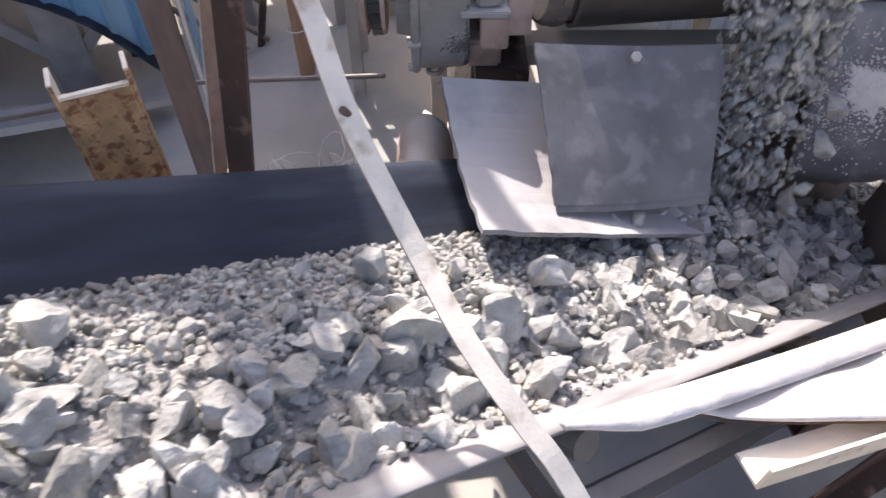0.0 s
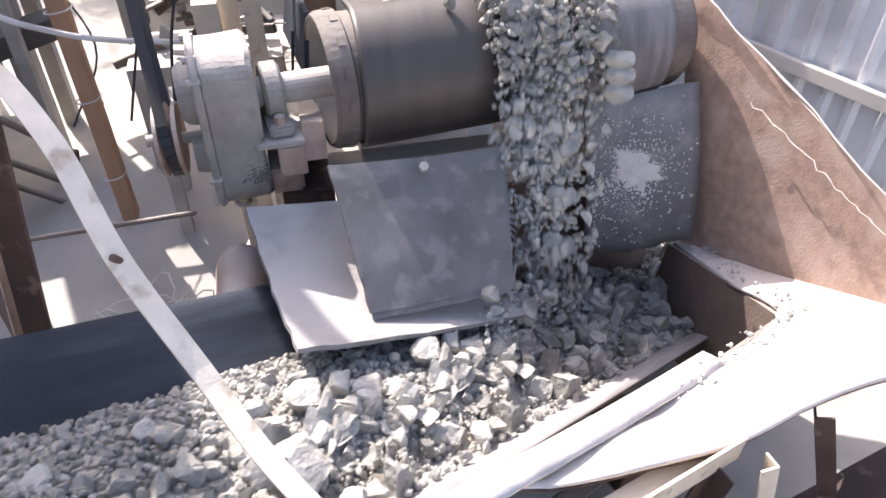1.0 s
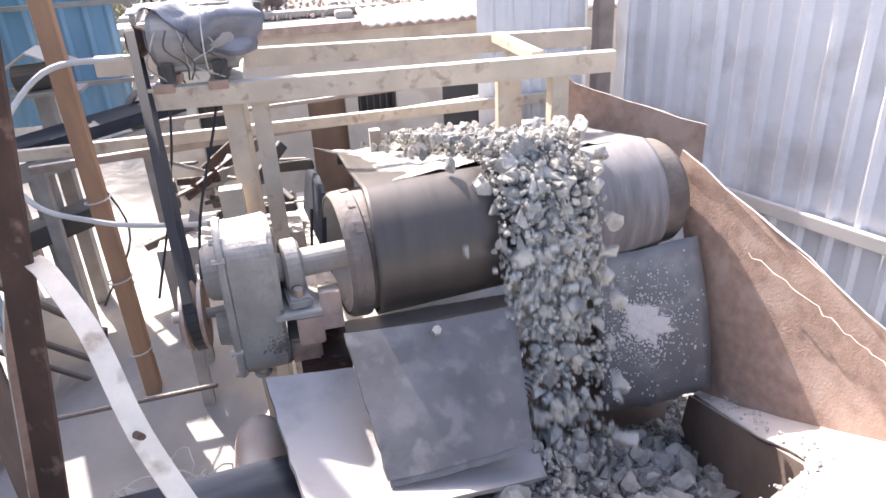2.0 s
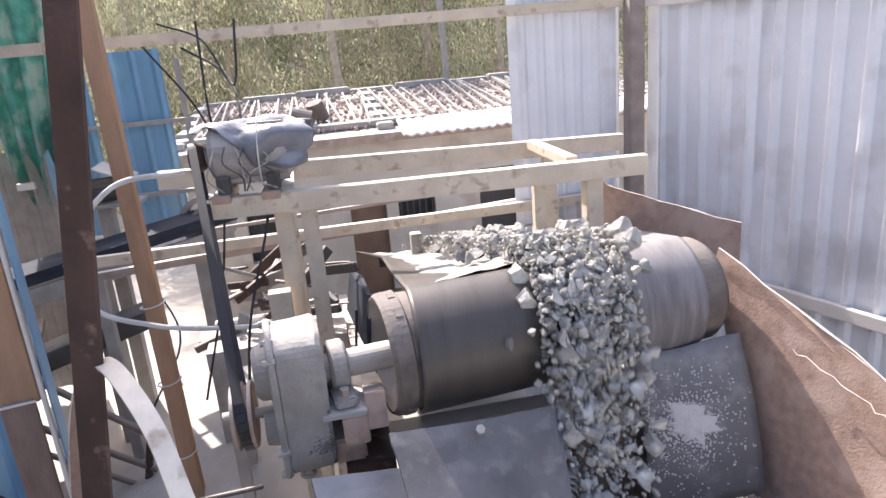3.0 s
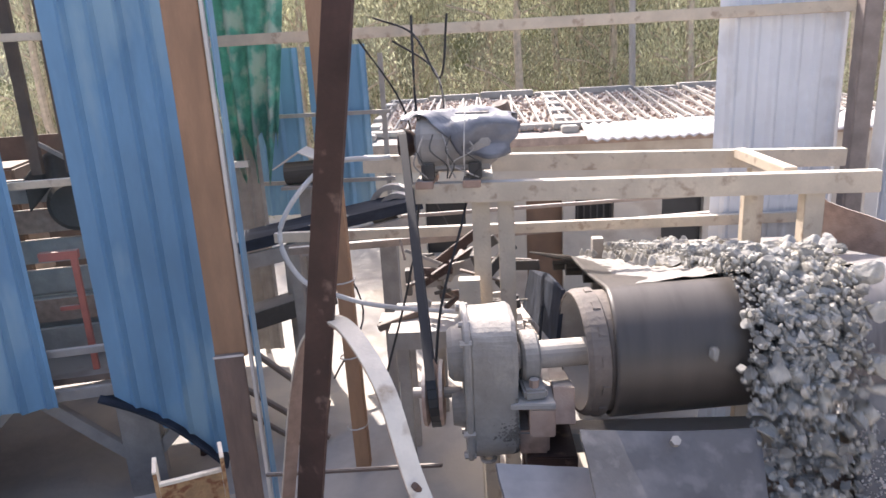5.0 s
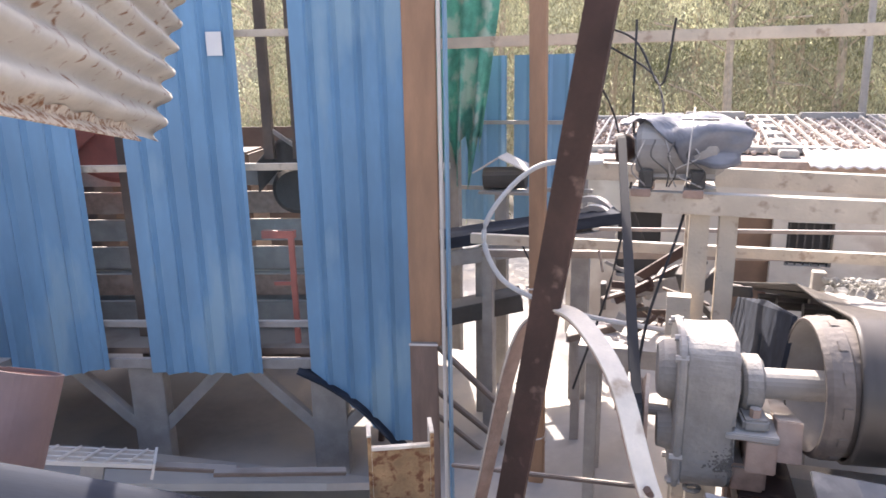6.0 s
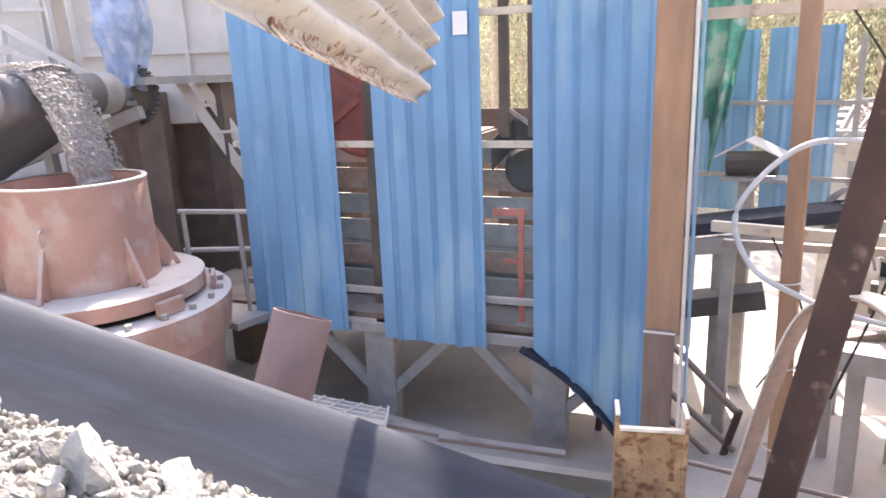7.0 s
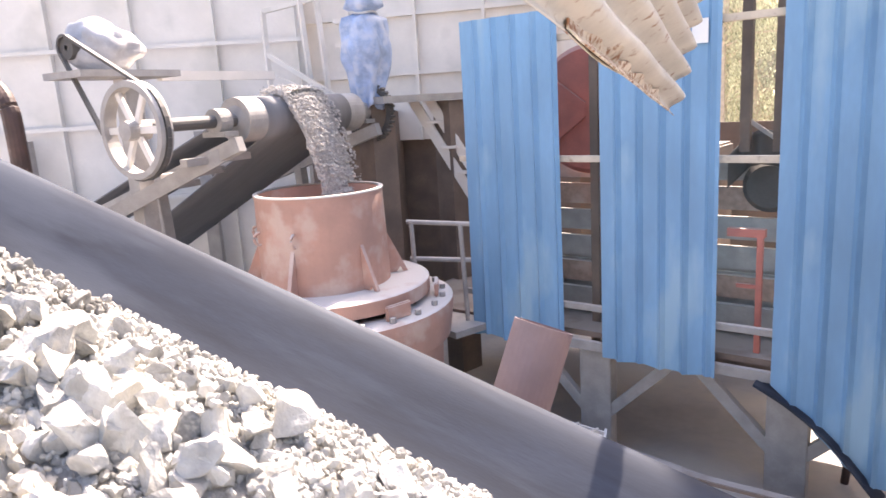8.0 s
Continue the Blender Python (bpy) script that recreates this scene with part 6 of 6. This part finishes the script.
def ride(s, turn, side):
    """Pose of a clump s seconds after it reached the drum's top (negative: still on the upper belt)."""
    if s < 0:
        y = LY + min(BACK, -V1 * s)
        z = DZ + TOP_R - (y - LY) * math.sin(SL)
        return Matrix.Translation((1.27, y, z + 0.02)) @ pose(0, 0, 0, -math.degrees(SL), 0, 0)
    ta = ARC / V1
    if s < ta:
        a = LEAVE * s / ta
        return Matrix.Translation((1.27, LY - TOP_R * math.sin(a), DZ + TOP_R * math.cos(a))) @ pose(0, 0, 0, math.degrees(a), 0, 0)
    s -= ta
    if s < TF:
        p = P_OFF + V_OFF * s + Vector((0, 0, -4.905 * s * s))
        f = s / TF
        p = p.lerp(Vector((LAND.x, LAND.y, p.z)), f ** 3)
        return Matrix.Translation(p) @ pose(0, 0, 0, math.degrees(LEAVE) + 26 * f, turn * 0.2 * f, 0)
    s -= TF
    k = min(1.0, s / 0.35)
    at = drop_off(LANDX + V2 * s, -0.05 - side * k, -0.06 - 0.075 * k)
    q0 = pose(0, 0, 0, math.degrees(LEAVE) + 26, turn * 0.2, 0).to_quaternion()
    q1 = (BELT_ROT @ pose(0, 0, 0, 0, 0, turn)).to_quaternion()
    return Matrix.Translation(at) @ q0.slerp(q1, k).to_matrix().to_4x4()


def clump(seed):
    """Loose stones about half a metre wide, flat enough to lie on a belt."""
    rnd = random.Random(seed)
    items = []
    for k in range(8):
        items.append((STONE_ARR[(k + seed) % 8], (rnd.gauss(0, 0.11), rnd.uniform(-0.16, 0.16), rnd.uniform(0.0, 0.07)), rnd.uniform(0.07, 0.135), rnd))
    for k in range(36):
        items.append((MIDS[k % 6], (rnd.gauss(0, 0.11), rnd.uniform(-0.16, 0.16), rnd.uniform(-0.02, 0.08)), rnd.uniform(0.035, 0.085), rnd))
    for k in range(260):
        items.append((PEBBLES[k % 6], (max(-0.22, min(0.22, rnd.gauss(0, 0.12))), rnd.uniform(-0.18, 0.18), rnd.uniform(-0.03, 0.08)), rnd.uniform(0.01, 0.032), rnd))
    return heap_mesh("clump", items, M_STONE)


CLUMPS = [clump(300 + i) for i in range(9)]
FIRST, LAST = -0.9, 8.1 + BACK / V1      # times at which clumps pass the drum's top
RIDERS = []
rnd = random.Random(4)
t = FIRST
while t < LAST:
    ob = new("stone_clump", CLUMPS[rnd.randrange(9)])
    tagged(ob, "clump of angular grey crushed stones riding the belt", "stones", group="moving stones", kind="stuff")
    RIDERS.append((ob, t, rnd.uniform(-50, 50), rnd.uniform(-0.26, -0.02), rnd.uniform(0, 1)))
    t += 0.05

# the heap on the lower belt, in rigid lengths that travel with it
SLICE = 0.55


def heap_z(y):
    """Height of the heap across the belt."""
    return -0.185 + 0.145 * max(0.0, 1 - abs((y + 0.03) / 0.43) ** 2.2)


def heap_slice(seed):
    rnd = random.Random(seed)
    items = []

    def at(y0, y1, lift):
        x, y = rnd.uniform(-SLICE / 2, SLICE / 2), rnd.uniform(y0, y1)
        return (x, -y, (max(heap_z(y), trough(y) + 0.022) if y < 0 else heap_z(y)) + rnd.uniform(-0.012, lift))
    for k in range(1100):
        items.append((PEBBLES[k % 6], at(*((-0.08, 0.38) if rnd.random() < 0.68 else (-0.46, -0.05)), 0.012), rnd.uniform(0.014, 0.036), rnd))
    for k in range(84):
        y1 = 0.33 if rnd.random() < 0.4 else 0.10
        items.append((MIDS[k % 6], at(-0.46, y1, 0.02), rnd.uniform(0.035, 0.075), rnd))
    for k in range(36):
        items.append((STONE_ARR[(k + seed) % 8], at(-0.42, -0.02 if rnd.random() < 0.85 else 0.14, 0.055), rnd.uniform(0.08, 0.175), rnd))
    me = heap_mesh("heap_slice", items, M_STONE)
    bm = bmesh.new()
    bm.from_mesh(me)
    rows = [[bm.verts.new((x, y, heap_z(-y) - 0.006 + 0.012 * noise.noise((x * 30, y * 30, seed)))) for y in [-0.45 + 0.9 * j / 24 for j in range(25)]] for x in [(-0.5 + i / 14) * SLICE * 1.04 for i in range(15)]]
    for i in range(14):
        for j in range(24):
            f = bm.faces.new((rows[i][j], rows[i + 1][j], rows[i + 1][j + 1], rows[i][j + 1]))
            f.material_index = 1
    bm.to_mesh(me)
    bm.free()
    me.materials.append(M_FINES)
    return me


HEAPS = [heap_slice(700 + i) for i in range(6)]
SLICES = []
x = 7.2
k = 0
while x > -2.5 - V2 * 8.2:
    ob = tagged(new("stone_heap", HEAPS[(k * 5 + k // 6) % 6]), "length of angular grey stone load travelling on the belt", "stones", group="belt load", kind="stuff")
    SLICES.append((ob, x))
    x -= SLICE
    k += 1


def drop_off(lx, ly, lz):
    """Place along the lower belt; past its end the load falls to the stockpile."""
    if lx <= BX1:
        return BELT @ Vector((lx, ly, lz))
    p = BELT @ Vector((BX1, ly, lz))
    u = (lx - BX1) / V2
    q = p + Vector((BD.x * V2 * u, BD.y * V2 * u, BD.z * V2 * u - 4.905 * u * u))
    if q.z < GZ + 0.25:
        q = Vector((p.x + BD.x * 2.2, p.y + BD.y * 2.2, GZ + 0.22))
    return q

rows = []
for i in range(90):
    y = DY + 0.02 + 3.7 * i / 89
    row = []
    for j in range(29):
        x = 0.60 + 1.18 * j / 28
        e = max(0.0, 1 - ((x - 1.19) / 0.59) ** 2)
        yb = y + YT * (x - 0.36) - 0.03
        flare = max(0.0, min(1.0, (y - DY - 0.25) / 0.8))
        z = DZ + DR + 0.006 - (y - DY) * math.tan(SL) + flare * 0.13 * (abs(x - 1.19) / 0.7) ** 2.2
        lump = 0.05 * max(0.0, noise.noise((x * 5, y * 4, 6))) + 0.02 * noise.noise((x * 17, y * 17, 4))
        row.append(Vector((x, yb, z + e ** 0.5 * (0.03 + lump) - (0.012 if e < 0.05 else 0.0))))
    rows.append(row)
solid("fines_bed", sheet_grid(bmesh.new(), rows), M_FINES, "bed of fine crushed stone on the upper belt", "gravel", kind="stuff", smooth=True)

# fine gravel poured by the third conveyor
POUR = []
PT = CR + 0.02
for i in range(5):
    rnd2 = random.Random(500 + i)
    me = heap_mesh("gravel_clump", [(PEBBLES[k % 6], (max(-0.25, min(0.25, rnd2.gauss(0, 0.14))), rnd2.uniform(-0.13, 0.13), rnd2.uniform(-0.01, 0.035)), rnd2.uniform(0.010, 0.030), rnd2) for k in range(300)], M_FINE_STREAM)
    bm = bmesh.new()
    bm.from_mesh(me)
    sheet_grid(bm, [[Vector((x, y, 0.012 + 0.02 * noise.noise((x * 22, y * 22, i)) - 0.8 * x * x)) for x in [-0.22 + 0.02 * q for q in range(23)]] for y in [-0.14 + 0.02 * q for q in range(15)]], 0.01)
    bm.to_mesh(me)
    bm.free()
    POUR.append(me)
POURED = []
t = -1.0
k = 0
while t < 8.6:
    ob = tagged(new("gravel_clump", POUR[k % 5]), "loose fine grey gravel pouring into the pan", "gravel", group="pouring gravel", kind="stuff")
    POURED.append((ob, t, (k * 37) % 60 - 30))
    t += 0.042
    k += 1


def pour(s, turn):
    c = CONV
    if s < 0:
        f = -1.1 * s
        return c @ pose(0.70, f * ux - PT * uz, PT * ux - f * uz, -20, 0, 0)
    lim = math.radians(70)
    ta = PT * lim / 1.1
    if s < ta:
        a = lim * s / ta - math.radians(20)
        return c @ pose(0.70, -PT * math.sin(a), PT * math.cos(a), math.degrees(a), 0, 0)
    s -= ta
    a = lim - math.radians(20)
    y = -PT * math.sin(a) - 1.0 * s
    z = PT * math.cos(a) - 0.7 * s - 4.905 * s * s
    z = max(z, 2.45 - CA.z)
    return c @ pose(0.70, max(y, -0.60), z, math.degrees(a) + 40 * min(1, s / 0.4), turn * min(1, s / 0.3) * 0.5, 0)


# tumbling single stones at the hopper
SINGLES = []
rnd = random.Random(61)
for k in range(26):
    ob = new("stone", STONES[k % 8])
    sz = rnd.uniform(0.06, 0.13)
    ob.scale = (sz, sz, sz)
    tagged(ob, "single angular grey stone tumbling onto the belt", "stone", group="tumbling stones")
    SINGLES.append((ob, -1.2 + k * 0.36, rnd.uniform(-0.16, 0.16), rnd.uniform(-80, 80), rnd.uniform(-0.26, -0.04)))


def motions():
    for ob, t0, turn, side, _ in RIDERS:
        times = {0.0, 8.0}
        times.update(x * 0.5 for x in range(17))
        ta = ARC / V1
        for q in range(0, 22):
            times.add(t0 - 0.1 + q * (ta + TF + 0.5) / 21)
        rows = [(u, ride(u - t0, turn, side)) for u in sorted(round(v, 3) for v in times) if 0.0 <= u <= 8.0]
        clean = []
        for u, m in rows:
            if not clean or frame(u) > frame(clean[-1][0]):
                clean.append((u, m))
        walk(ob, clean)
    for ob, x0 in SLICES:
        rows = []
        for q in range(33):
            lx = x0 + V2 * 0.25 * q
            p = drop_off(lx, 0.0, 0.0)
            rows.append((0.25 * q, Matrix.Translation(p) @ BELT_ROT))
        walk(ob, rows)
    for ob, t0, turn in POURED:
        times = {0.0, 8.0, *[x * 1.0 for x in range(9)], *[t0 + q * 0.05 for q in range(0, 17)]}
        clean = []
        for u in sorted(times):
            if 0.0 <= u <= 8.0 and (not clean or frame(u) > frame(clean[-1][0])):
                clean.append((u, pour(u - t0, turn)))
        walk(ob, clean)
    for ob, t0, dx, spin, side in SINGLES:
        times = {0.0, 8.0, *[x * 0.5 for x in range(17)], *[t0 - 0.1 + q * 0.05 for q in range(0, 26)]}
        clean = []
        for u in sorted(times):
            if 0.0 <= u <= 8.0 and (not clean or frame(u) > frame(clean[-1][0])):
                s = u - t0
                m = ride(s, 0, side)
                air = max(0.0, min(1.0, (s - ARC / V1) / (TF + 0.3)))
                clean.append((u, Matrix.Translation(Vector((dx * (1 - air), 0, 0.07 * (1 - air) + (heap_z(0.05 + side) + 0.15) * air))) @ m @ pose(0, 0, 0, spin * air, spin * 0.5 * air, spin)))
        walk(ob, clean)
    for wheel_ob, rate in ((pulley, 190.0), (drive, 330.0), (wheel, 150.0)):
        base = wheel_ob.matrix_world.copy()
        walk(wheel_ob, [(x * 0.2, base @ Matrix.Rotation(math.radians(rate * 0.2 * x), 4, "X")) for x in range(41)])


motions()
